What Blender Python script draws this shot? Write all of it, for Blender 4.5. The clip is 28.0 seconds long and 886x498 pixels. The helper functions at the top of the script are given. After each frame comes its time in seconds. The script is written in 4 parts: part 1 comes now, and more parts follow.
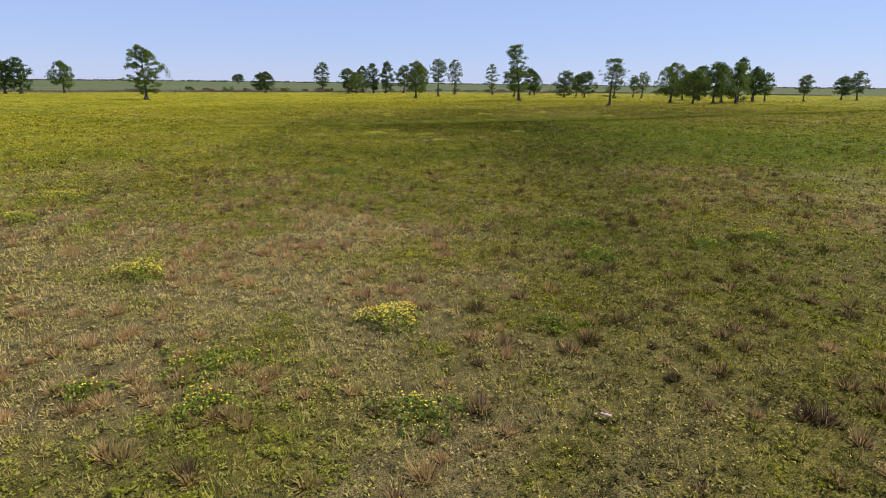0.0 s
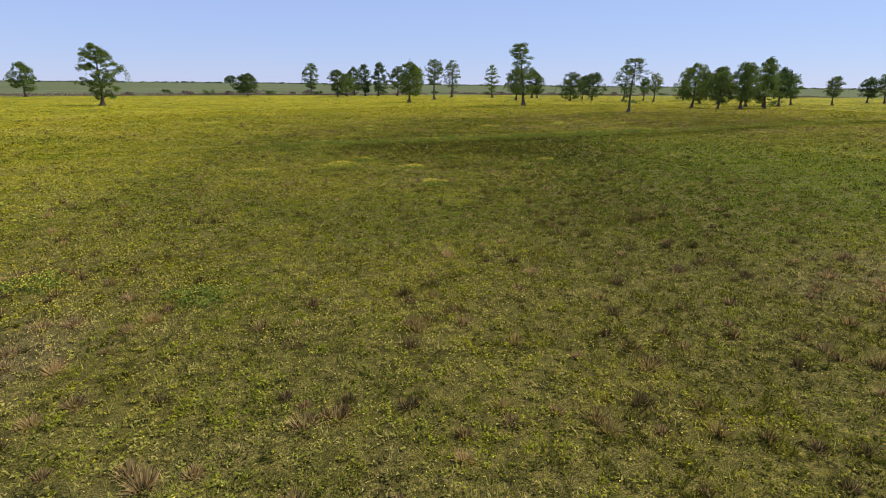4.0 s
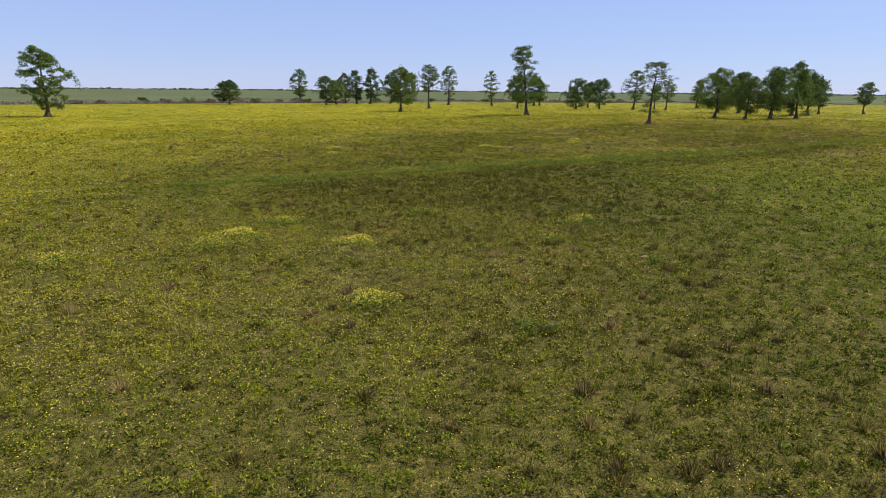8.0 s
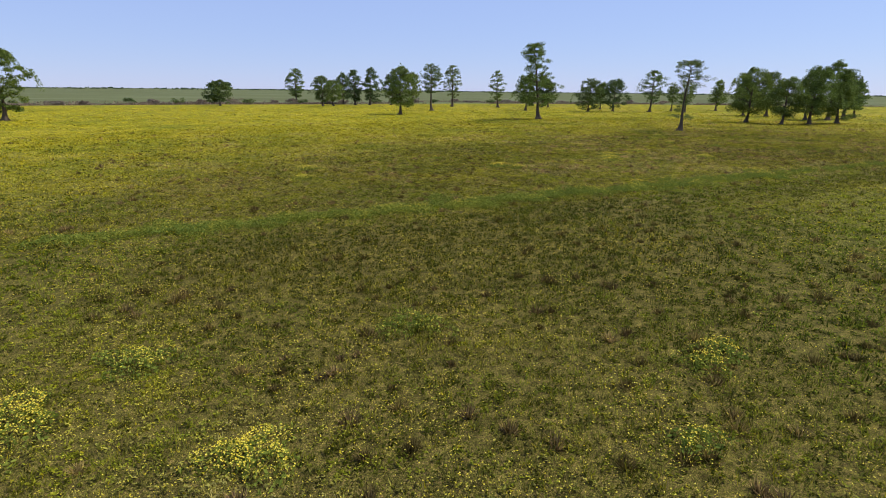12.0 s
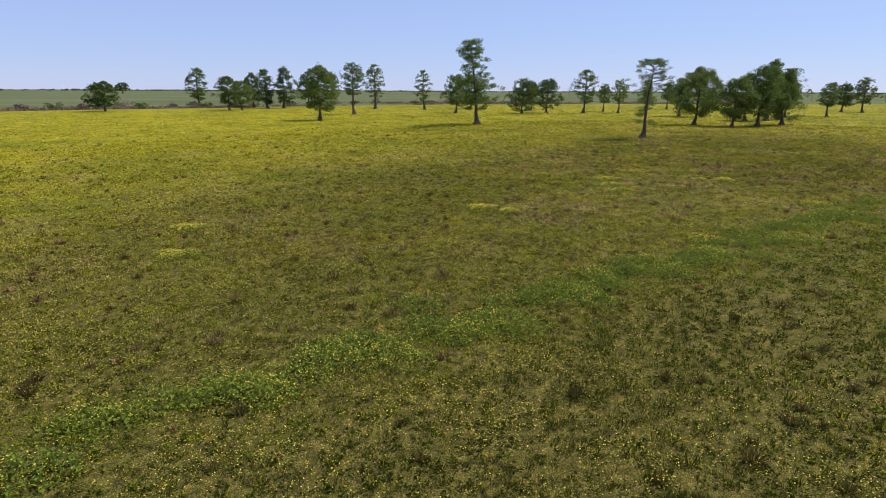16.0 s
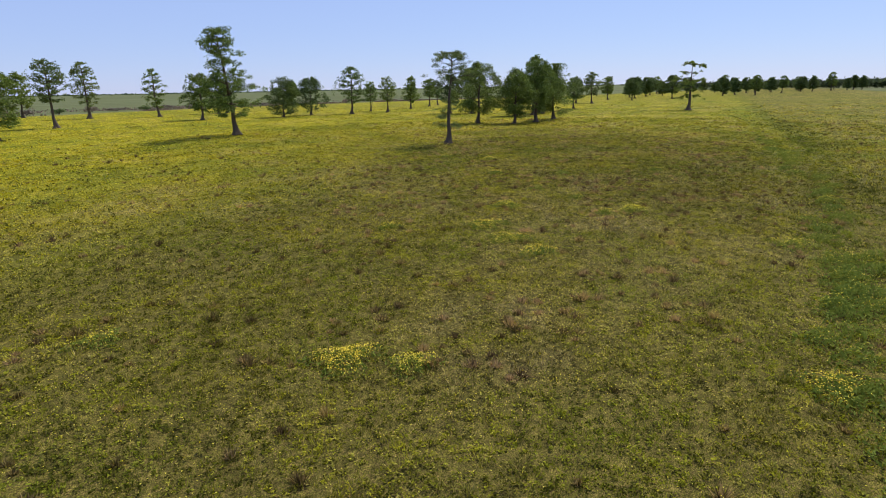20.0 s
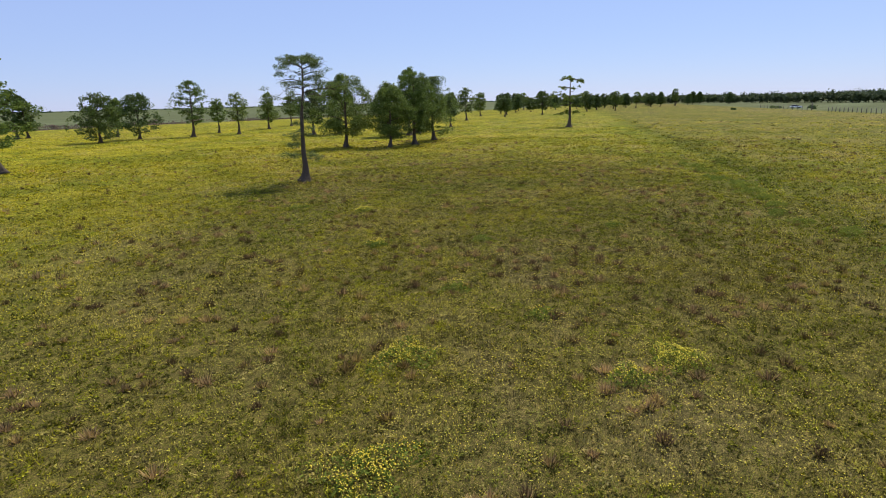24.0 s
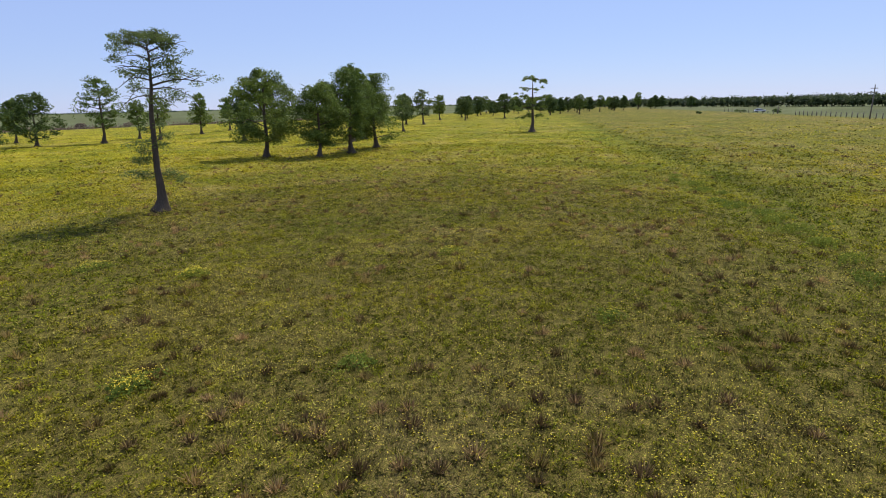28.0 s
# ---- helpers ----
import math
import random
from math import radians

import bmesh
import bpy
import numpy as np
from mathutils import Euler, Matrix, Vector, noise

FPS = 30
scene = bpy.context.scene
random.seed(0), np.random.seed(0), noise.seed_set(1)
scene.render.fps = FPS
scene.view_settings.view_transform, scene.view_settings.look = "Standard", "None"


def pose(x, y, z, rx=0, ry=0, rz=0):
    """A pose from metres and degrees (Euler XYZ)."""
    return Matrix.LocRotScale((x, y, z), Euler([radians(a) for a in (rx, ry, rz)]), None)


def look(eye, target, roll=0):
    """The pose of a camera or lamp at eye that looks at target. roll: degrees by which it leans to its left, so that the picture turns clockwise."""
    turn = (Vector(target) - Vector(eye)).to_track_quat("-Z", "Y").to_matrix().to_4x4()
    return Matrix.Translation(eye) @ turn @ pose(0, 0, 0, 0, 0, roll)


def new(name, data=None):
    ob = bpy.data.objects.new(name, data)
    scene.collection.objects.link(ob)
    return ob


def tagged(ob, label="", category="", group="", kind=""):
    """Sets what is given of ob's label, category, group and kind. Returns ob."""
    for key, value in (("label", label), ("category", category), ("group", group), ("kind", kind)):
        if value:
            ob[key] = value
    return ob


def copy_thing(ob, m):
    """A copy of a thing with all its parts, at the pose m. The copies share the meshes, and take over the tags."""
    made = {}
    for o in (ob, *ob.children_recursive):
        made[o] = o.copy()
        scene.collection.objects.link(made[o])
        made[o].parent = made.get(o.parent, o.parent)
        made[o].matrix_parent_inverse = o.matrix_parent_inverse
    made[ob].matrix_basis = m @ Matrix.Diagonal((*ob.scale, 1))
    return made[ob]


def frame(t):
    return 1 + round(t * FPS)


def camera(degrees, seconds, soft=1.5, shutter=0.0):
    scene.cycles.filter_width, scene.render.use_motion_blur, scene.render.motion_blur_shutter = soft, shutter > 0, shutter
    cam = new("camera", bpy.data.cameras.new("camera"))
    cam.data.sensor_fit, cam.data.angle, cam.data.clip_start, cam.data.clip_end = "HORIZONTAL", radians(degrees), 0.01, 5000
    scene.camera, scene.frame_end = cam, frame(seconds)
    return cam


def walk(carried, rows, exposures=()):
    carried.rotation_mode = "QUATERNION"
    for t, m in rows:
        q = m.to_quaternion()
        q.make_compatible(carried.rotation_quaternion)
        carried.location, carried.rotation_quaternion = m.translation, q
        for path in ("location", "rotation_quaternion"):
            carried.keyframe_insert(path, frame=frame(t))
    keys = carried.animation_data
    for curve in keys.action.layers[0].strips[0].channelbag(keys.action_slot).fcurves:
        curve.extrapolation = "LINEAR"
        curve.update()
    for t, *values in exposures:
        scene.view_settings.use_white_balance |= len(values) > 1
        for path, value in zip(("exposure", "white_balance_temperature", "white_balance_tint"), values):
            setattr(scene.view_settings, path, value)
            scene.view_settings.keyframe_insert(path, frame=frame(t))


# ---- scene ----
cam = camera(77.22, 28.0, soft=1.0)
ROWS = [
    (0.0, -0.743, 0.144, 4.862, 0.36, -16.66, 0.63),
    (0.5, -0.840, 1.606, 4.825, 0.37, -16.62, 0.63),
    (1.0, -0.916, 3.222, 4.844, 0.37, -16.59, 0.63),
    (1.5, -0.965, 5.125, 4.890, 0.31, -16.58, 0.61),
    (2.0, -0.988, 7.300, 4.936, 0.22, -16.59, 0.60),
    (2.5, -0.964, 9.662, 5.009, 0.14, -16.58, 0.60),
    (3.0, -0.896, 12.154, 5.121, 0.10, -16.58, 0.60),
    (3.5, -0.834, 14.756, 5.238, 0.08, -16.58, 0.58),
    (4.0, -0.787, 17.412, 5.342, 0.05, -16.56, 0.56),
    (4.5, -0.756, 20.075, 5.440, 0.02, -16.53, 0.52),
    (6.5, -0.302, 28.090, 5.529, -0.11, -16.01, 0.41),
    (7.0, -0.017, 29.973, 5.551, -0.09, -15.99, 0.46),
    (7.5, 0.244, 31.804, 5.573, -0.03, -15.97, 0.48),
    (8.0, 0.464, 33.553, 5.611, 0.02, -15.95, 0.49),
    (8.5, 0.650, 35.194, 5.650, 0.06, -15.94, 0.49),
    (9.0, 0.788, 36.747, 5.678, 0.09, -15.93, 0.48),
    (9.5, 0.854, 38.258, 5.686, 0.13, -15.93, 0.48),
    (10.0, 0.847, 39.726, 5.676, 0.16, -15.94, 0.50),
    (10.5, 0.787, 41.182, 5.672, 0.19, -15.94, 0.50),
    (11.0, 0.676, 42.693, 5.716, 0.22, -15.94, 0.51),
    (11.5, 0.522, 44.264, 5.790, 0.25, -15.94, 0.54),
    (12.0, 0.320, 45.908, 5.873, 0.29, -15.95, 0.58),
    (12.5, 0.114, 47.627, 5.958, 0.31, -15.98, 0.65),
    (14.5, -0.638, 55.196, 6.292, -1.29, -16.04, 0.78),
    (15.0, -1.060, 57.011, 6.373, -2.85, -16.00, 0.68),
    (15.5, -1.387, 58.886, 6.423, -5.04, -15.98, 0.48),
    (16.0, -1.641, 60.838, 6.478, -7.87, -15.98, 0.23),
    (16.5, -1.839, 62.898, 6.532, -11.05, -16.02, 0.06),
    (17.0, -1.951, 65.039, 6.574, -14.42, -16.07, -0.09),
    (17.5, -1.980, 67.264, 6.576, -17.88, -16.09, -0.24),
    (18.0, -1.898, 69.537, 6.556, -21.22, -16.10, -0.41),
    (18.5, -1.674, 71.822, 6.565, -24.23, -16.12, -0.60),
    (19.0, -1.326, 74.119, 6.597, -26.87, -16.14, -0.77),
    (19.5, -0.802, 76.412, 6.637, -29.50, -16.18, -0.92),
    (20.0, -0.053, 78.677, 6.696, -32.22, -16.27, -1.06),
    (20.5, 0.883, 80.904, 6.773, -34.77, -16.39, -1.19),
    (21.0, 1.949, 83.030, 6.817, -36.93, -16.50, -1.29),
    (21.5, 3.116, 85.095, 6.857, -38.74, -16.57, -1.35),
    (23.5, 9.341, 91.698, 6.652, -43.91, -15.22, -1.42),
    (24.0, 10.901, 93.002, 6.635, -45.19, -14.90, -1.34),
    (24.5, 12.422, 94.255, 6.608, -46.23, -14.67, -1.30),
    (25.0, 13.949, 95.408, 6.509, -47.04, -14.59, -1.26),
    (25.5, 15.543, 96.439, 6.424, -47.60, -14.57, -1.22),
    (26.0, 17.147, 97.338, 6.383, -47.91, -14.57, -1.21),
    (26.5, 18.707, 98.105, 6.351, -48.09, -14.57, -1.21),
    (27.0, 20.209, 98.820, 6.307, -48.30, -14.58, -1.20),
    (27.5, 21.660, 99.567, 6.242, -48.53, -14.60, -1.19),
    (28.0, 23.054, 100.361, 6.172, -48.73, -14.60, -1.21),
]
walk(cam, [(t, pose(x, y, z, 90 + pitch, 0, yaw) @ pose(0, 0, 0, 0, 0, roll)) for t, x, y, z, yaw, pitch, roll in ROWS])

# ---- light: clear spring sky, sun high to the east-north-east ----
SUN_EL, SUN_AZ = 54.0, 74.0
world = bpy.data.worlds.new("sky")
scene.world = world
world.use_nodes = True
wn, wl = world.node_tree.nodes, world.node_tree.links
sky = wn.new("ShaderNodeTexSky")
sky.sky_type, sky.sun_disc = "NISHITA", False
sky.sun_elevation, sky.sun_rotation = radians(SUN_EL), radians(SUN_AZ)
sky.altitude, sky.air_density, sky.dust_density, sky.ozone_density = 0, 1.0, 0.0, 5.0
wn["Background"].inputs["Strength"].default_value = 0.106
clear = wn.new("ShaderNodeMix")  # humid, milky blue laid evenly over the whole sky
clear.data_type = "RGBA"
clear.inputs[0].default_value = 0.64
clear.inputs[7].default_value = (4.2, 5.35, 9.7, 1)
wl.new(sky.outputs[0], clear.inputs[6])
wl.new(clear.outputs[2], wn["Background"].inputs["Color"])
sun = new("sun", bpy.data.lights.new("sun", "SUN"))
sun.data.energy, sun.data.angle, sun.data.color = 5.0, radians(0.53), (1.0, 0.95, 0.86)
sun.matrix_world = look((math.sin(radians(SUN_AZ)) * math.cos(radians(SUN_EL)), math.cos(radians(SUN_AZ)) * math.cos(radians(SUN_EL)), math.sin(radians(SUN_EL))), (0, 0, 0))
scene.view_settings.exposure = 0.0


# ---- materials ----
def material(name, rough=0.8, spec=0.2):
    m = bpy.data.materials.new(name)
    m.use_nodes = True
    b = m.node_tree.nodes["Principled BSDF"]
    b.inputs["Roughness"].default_value = rough
    b.inputs["Specular IOR Level"].default_value = spec
    return m, m.node_tree.nodes, m.node_tree.links, b


def noise_node(n, l, vec, scale, detail=4.0, rough=0.6):
    t = n.new("ShaderNodeTexNoise")
    t.inputs["Scale"].default_value, t.inputs["Detail"].default_value, t.inputs["Roughness"].default_value = scale, detail, rough
    l.new(vec, t.inputs["Vector"])
    return t.outputs["Fac"]


def ramp(n, l, fac, stops):
    r = n.new("ShaderNodeValToRGB")
    e = r.color_ramp.elements
    while len(e) < len(stops):
        e.new(0.5)
    for k, (p, c) in enumerate(stops):
        e[k].position, e[k].color = p, (*c, 1)
    l.new(fac, r.inputs[0])
    return r.outputs["Color"]


def mix(n, l, fac, a, b, mode="MIX"):
    m = n.new("ShaderNodeMix")
    m.data_type, m.blend_type = "RGBA", mode
    for slot, v in ((0, fac), (6, a), (7, b)):
        if isinstance(v, bpy.types.NodeSocket):
            l.new(v, m.inputs[slot])
        else:
            m.inputs[slot].default_value = v if slot == 0 else (*v, 1)
    return m.outputs[2]


def calc(n, l, op, a, b=0.0):
    m = n.new("ShaderNodeMath")
    m.operation, m.use_clamp = op, False
    for k, v in enumerate((a, b)):
        if isinstance(v, bpy.types.NodeSocket):
            l.new(v, m.inputs[k])
        else:
            m.inputs[k].default_value = v
    return m.outputs[0]


def bump(n, l, bsdf, height, strength, dist):
    b = n.new("ShaderNodeBump")
    b.inputs["Strength"].default_value, b.inputs["Distance"].default_value = strength, dist
    l.new(height, b.inputs["Height"])
    l.new(b.outputs[0], bsdf.inputs["Normal"])


GREEN, OLIVE, DRY, STRAW = (0.17, 0.195, 0.014), (0.275, 0.255, 0.018), (0.235, 0.17, 0.085), (0.43, 0.34, 0.165)
YELLOW, LUSH, MARSH = (0.47, 0.38, 0.013), (0.125, 0.162, 0.015), (0.105, 0.115, 0.046)
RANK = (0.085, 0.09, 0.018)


def cover_colour(n, l, attr, rnd, fine):
    """Plant cover from the vegetation masks: red flowers, green dry grass, blue lush growth."""
    s = n.new("ShaderNodeSeparateColor")
    l.new(attr.outputs["Color"], s.inputs[0])
    base = ramp(n, l, fine, [(0.36, GREEN), (0.62, OLIVE)])
    dry = mix(n, l, rnd, DRY, STRAW)
    c = mix(n, l, s.outputs["Green"], base, dry)
    c = mix(n, l, s.outputs["Blue"], c, LUSH)
    return c, s


def make_ground():
    m, n, l, b = material("pasture_ground", 0.95, 0.05)
    geo = n.new("ShaderNodeNewGeometry").outputs["Position"]
    attr = n.new("ShaderNodeVertexColor")
    attr.layer_name = "veg"
    fine, mid, big = noise_node(n, l, geo, 5.0, 7, 0.72), noise_node(n, l, geo, 1.1, 5), noise_node(n, l, geo, 0.11, 4)
    c, s = cover_colour(n, l, attr, mid, big)
    grain = calc(n, l, "ADD", calc(n, l, "MULTIPLY", fine, 0.6), calc(n, l, "MULTIPLY", noise_node(n, l, geo, 13.0, 4, 0.7), 0.4))
    thatch = ramp(n, l, grain, [(0.38, (0.35, 0.35, 0.32)), (0.5, (0.85, 0.85, 0.8)), (0.62, (1.5, 1.45, 1.3))])
    c = mix(n, l, 0.85, c, thatch, "MULTIPLY")
    # blade-sized grain: lit tips and shaded hollows put into the colour; odd dead leaves
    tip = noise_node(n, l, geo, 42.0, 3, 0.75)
    gap_shade = ramp(n, l, tip, [(0.36, (0.14, 0.15, 0.14)), (0.5, (0.85, 0.86, 0.8)), (0.62, (2.0, 1.95, 1.7))])
    dead = ramp(n, l, noise_node(n, l, geo, 19.0, 4, 0.7), [(0.47, (0.0, 0.0, 0.0)), (0.6, (0.75, 0.75, 0.75))])
    swath = ramp(n, l, noise_node(n, l, geo, 0.3, 5, 0.65), [(0.36, (0.5, 0.55, 0.5)), (0.62, (1.05, 1.05, 0.95))])
    c = mix(n, l, 1.0, c, swath, "MULTIPLY")
    # flower cover breaks into patches and single heads
    blot = ramp(n, l, noise_node(n, l, geo, 0.45, 6, 0.7), [(0.38, (0.1, 0.1, 0.1)), (0.62, (1, 1, 1))])
    drift = ramp(n, l, noise_node(n, l, geo, 0.06, 5, 0.65), [(0.38, (0.35, 0.35, 0.35)), (0.6, (1, 1, 1))])
    blot = mix(n, l, 1.0, blot, drift, "MULTIPLY")
    heads = ramp(n, l, noise_node(n, l, geo, 14.0, 2), [(0.45, (0.25, 0.25, 0.25)), (0.6, (1, 1, 1))])
    f = calc(n, l, "MULTIPLY", mix(n, l, 1.0, blot, heads, "MULTIPLY"), s.outputs["Red"])
    f = calc(n, l, "MINIMUM", calc(n, l, "MULTIPLY", f, 1.55), 0.68)
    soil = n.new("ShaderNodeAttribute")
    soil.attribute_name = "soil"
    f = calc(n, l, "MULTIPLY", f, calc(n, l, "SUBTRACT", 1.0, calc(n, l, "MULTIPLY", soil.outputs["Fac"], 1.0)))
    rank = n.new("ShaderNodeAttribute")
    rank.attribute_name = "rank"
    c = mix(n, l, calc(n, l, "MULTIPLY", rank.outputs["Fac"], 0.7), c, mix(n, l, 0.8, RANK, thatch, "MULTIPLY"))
    c = mix(n, l, f, c, (0.445, 0.352, 0.013))
    # dark litter where plants stand as meshes, also standing in for shade between them
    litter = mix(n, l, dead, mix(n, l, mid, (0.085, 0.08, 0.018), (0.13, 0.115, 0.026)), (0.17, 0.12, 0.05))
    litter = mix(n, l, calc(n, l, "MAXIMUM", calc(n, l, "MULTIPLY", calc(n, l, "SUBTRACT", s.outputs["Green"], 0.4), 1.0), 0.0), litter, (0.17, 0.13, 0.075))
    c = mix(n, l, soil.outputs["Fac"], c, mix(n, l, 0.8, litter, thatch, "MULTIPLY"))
    c = mix(n, l, 0.9, c, gap_shade, "MULTIPLY")
    # tuft-sized mottling, with the shade between tufts put into the colour
    tufts = ramp(n, l, noise_node(n, l, geo, 2.6, 4, 0.6), [(0.36, (0.62, 0.63, 0.58)), (0.52, (0.95, 0.95, 0.92)), (0.66, (1.12, 1.1, 1.02))])
    c = mix(n, l, 1.0, c, tufts, "MULTIPLY")
    wide = n.new("ShaderNodeMapping")
    wide.inputs["Scale"].default_value = (0.25, 1.0, 1.0)
    l.new(geo, wide.inputs["Vector"])
    marsh = ramp(n, l, noise_node(n, l, wide.outputs[0], 0.03, 6, 0.7), [(0.3, (0.075, 0.085, 0.04)), (0.5, MARSH), (0.62, (0.13, 0.15, 0.07)), (0.75, (0.2, 0.18, 0.11))])
    c = mix(n, l, attr.outputs["Alpha"], c, marsh)
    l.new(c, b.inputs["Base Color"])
    bump(n, l, b, calc(n, l, "ADD", calc(n, l, "MULTIPLY", tip, 0.6), fine), 0.7, 0.05)
    return m


def make_blade(name, tint=(1, 1, 1)):
    m, n, l, b = material(name, 0.7, 0.05)
    attr = n.new("ShaderNodeVertexColor")
    attr.layer_name = "veg"
    geo = n.new("ShaderNodeNewGeometry").outputs["Position"]
    big = noise_node(n, l, geo, 0.11, 4)
    c, s = cover_colour(n, l, attr, attr.outputs["Alpha"], big)
    v = ramp(n, l, attr.outputs["Alpha"], [(0.0, (0.16, 0.17, 0.16)), (0.5, (1.1, 1.08, 1.0)), (0.8, (1.75, 1.7, 1.4)), (1.0, (2.1, 2.0, 1.6))])
    c = mix(n, l, 1.0, c, v, "MULTIPLY")
    c = mix(n, l, s.outputs["Red"], c, YELLOW)
    c = mix(n, l, 1.0, c, tint, "MULTIPLY")
    l.new(c, b.inputs["Base Color"])
    tr = n.new("ShaderNodeBsdfTranslucent")
    l.new(c, tr.inputs["Color"])
    sh = n.new("ShaderNodeMixShader")
    sh.inputs[0].default_value = 0.45
    l.new(b.outputs[0], sh.inputs[1])
    l.new(tr.outputs[0], sh.inputs[2])
    l.new(sh.outputs[0], n["Material Output"].inputs["Surface"])
    return m


def make_leaf(name, dark, light, through_light=0.35, rough=0.6, spec=0.15):
    m, n, l, b = material(name, rough, spec)
    g = n.new("ShaderNodeNewGeometry")
    oi = n.new("ShaderNodeObjectInfo")
    clump = noise_node(n, l, g.outputs["Position"], 0.9, 3)
    c = ramp(n, l, calc(n, l, "ADD", calc(n, l, "MULTIPLY", g.outputs["Random Per Island"], 0.55), calc(n, l, "MULTIPLY", clump, 0.5)), [(0.15, dark), (0.85, light)])
    tone = ramp(n, l, oi.outputs["Random"], [(0.0, (0.85, 0.9, 0.9)), (1.0, (1.15, 1.08, 0.95))])
    c = mix(n, l, 1.0, c, tone, "MULTIPLY")
    l.new(c, b.inputs["Base Color"])
    tr = n.new("ShaderNodeBsdfTranslucent")
    l.new(c, tr.inputs["Color"])
    sh = n.new("ShaderNodeMixShader")
    sh.inputs[0].default_value = through_light
    l.new(b.outputs[0], sh.inputs[1])
    l.new(tr.outputs[0], sh.inputs[2])
    l.new(sh.outputs[0], n["Material Output"].inputs["Surface"])
    return m


def make_bark(name, dark, light):
    m, n, l, b = material(name, 0.9, 0.1)
    tc = n.new("ShaderNodeTexCoord").outputs["Object"]
    mp = n.new("ShaderNodeMapping")
    mp.inputs["Scale"].default_value = (7.0, 7.0, 0.8)
    l.new(tc, mp.inputs["Vector"])
    grain = noise_node(n, l, mp.outputs[0], 2.2, 6, 0.7)
    stain = noise_node(n, l, tc, 0.7, 3)
    c = ramp(n, l, grain, [(0.3, dark), (0.7, light)])
    c = mix(n, l, calc(n, l, "MULTIPLY", stain, 0.6), c, (0.085, 0.072, 0.055))
    l.new(c, b.inputs["Base Color"])
    bump(n, l, b, grain, 0.8, 0.05)
    return m


def make_plain(name, col, col2, scale, rough=0.8, metal=0.0):
    m, n, l, b = material(name, rough, 0.3)
    tc = n.new("ShaderNodeTexCoord").outputs["Object"]
    c = mix(n, l, noise_node(n, l, tc, scale, 5), col, col2)
    l.new(c, b.inputs["Base Color"])
    b.inputs["Metallic"].default_value = metal
    return m


GROUND = make_ground()
GRASS = make_blade("grass_blades")
TUSSOCK = make_blade("dry_tussock_blades", (0.78, 0.68, 0.72))
HERB = make_leaf("herb_leaves", (0.105, 0.15, 0.022), (0.25, 0.29, 0.048), 0.35, 0.8, 0.08)
PETAL = make_leaf("yellow_petals", (0.64, 0.49, 0.025), (0.86, 0.73, 0.12), 0.3, 0.8, 0.05)
LEAF = make_leaf("tree_leaves", (0.045, 0.08, 0.018), (0.21, 0.275, 0.052), 0.36)
LEAF_PALE = make_leaf("pale_cypress_leaves", (0.065, 0.1, 0.032), (0.19, 0.24, 0.075), 0.4)
LEAF_DARK = make_leaf("dark_tree_leaves", (0.042, 0.074, 0.022), (0.14, 0.19, 0.048), 0.32)
LEAF_FAR = make_leaf("woodland_leaves", (0.04, 0.062, 0.03), (0.09, 0.12, 0.055))
SCRUB = make_leaf("brown_scrub_twigs", (0.12, 0.092, 0.072), (0.27, 0.21, 0.16), 0.2)
BARK = make_bark("grey_brown_bark", (0.055, 0.04, 0.028), (0.15, 0.112, 0.078))
WEATHERED = make_plain("weathered_timber", (0.13, 0.11, 0.09), (0.2, 0.18, 0.15), 6.0)


# ---- mesh helpers ----
def mesh_of(name, verts, faces, mat, smooth=False, colours=None):
    """faces: one array of triangles or quads, or a list of such arrays."""
    me = bpy.data.meshes.new(name)
    blocks = faces if isinstance(faces, list) else [faces]
    blocks = [np.asarray(f, dtype=np.int32) for f in blocks if len(f)]
    verts = np.asarray(verts, dtype=np.float32)
    loops = np.concatenate([f.ravel() for f in blocks])
    sizes = np.concatenate([np.full(len(f), f.shape[1], dtype=np.int32) for f in blocks])
    starts = np.concatenate([[0], np.cumsum(sizes)[:-1]]).astype(np.int32)
    me.vertices.add(len(verts))
    me.vertices.foreach_set("co", verts.ravel())
    me.loops.add(len(loops))
    me.loops.foreach_set("vertex_index", loops)
    me.polygons.add(len(sizes))
    me.polygons.foreach_set("loop_start", starts)
    me.polygons.foreach_set("loop_total", sizes)
    if smooth:
        me.polygons.foreach_set("use_smooth", np.ones(len(sizes), dtype=bool))
    if colours is not None:
        a = me.color_attributes.new("veg", "FLOAT_COLOR", "POINT")
        a.data.foreach_set("color", np.asarray(colours, dtype=np.float32).ravel())
    me.materials.append(mat)
    me.update(calc_edges=True)
    return me


def part(name, verts, faces, mat, parent=None, label="", smooth=False, colours=None):
    ob = new(name, mesh_of(name, verts, faces, mat, smooth, colours))
    ob.parent = parent
    return tagged(ob, label)


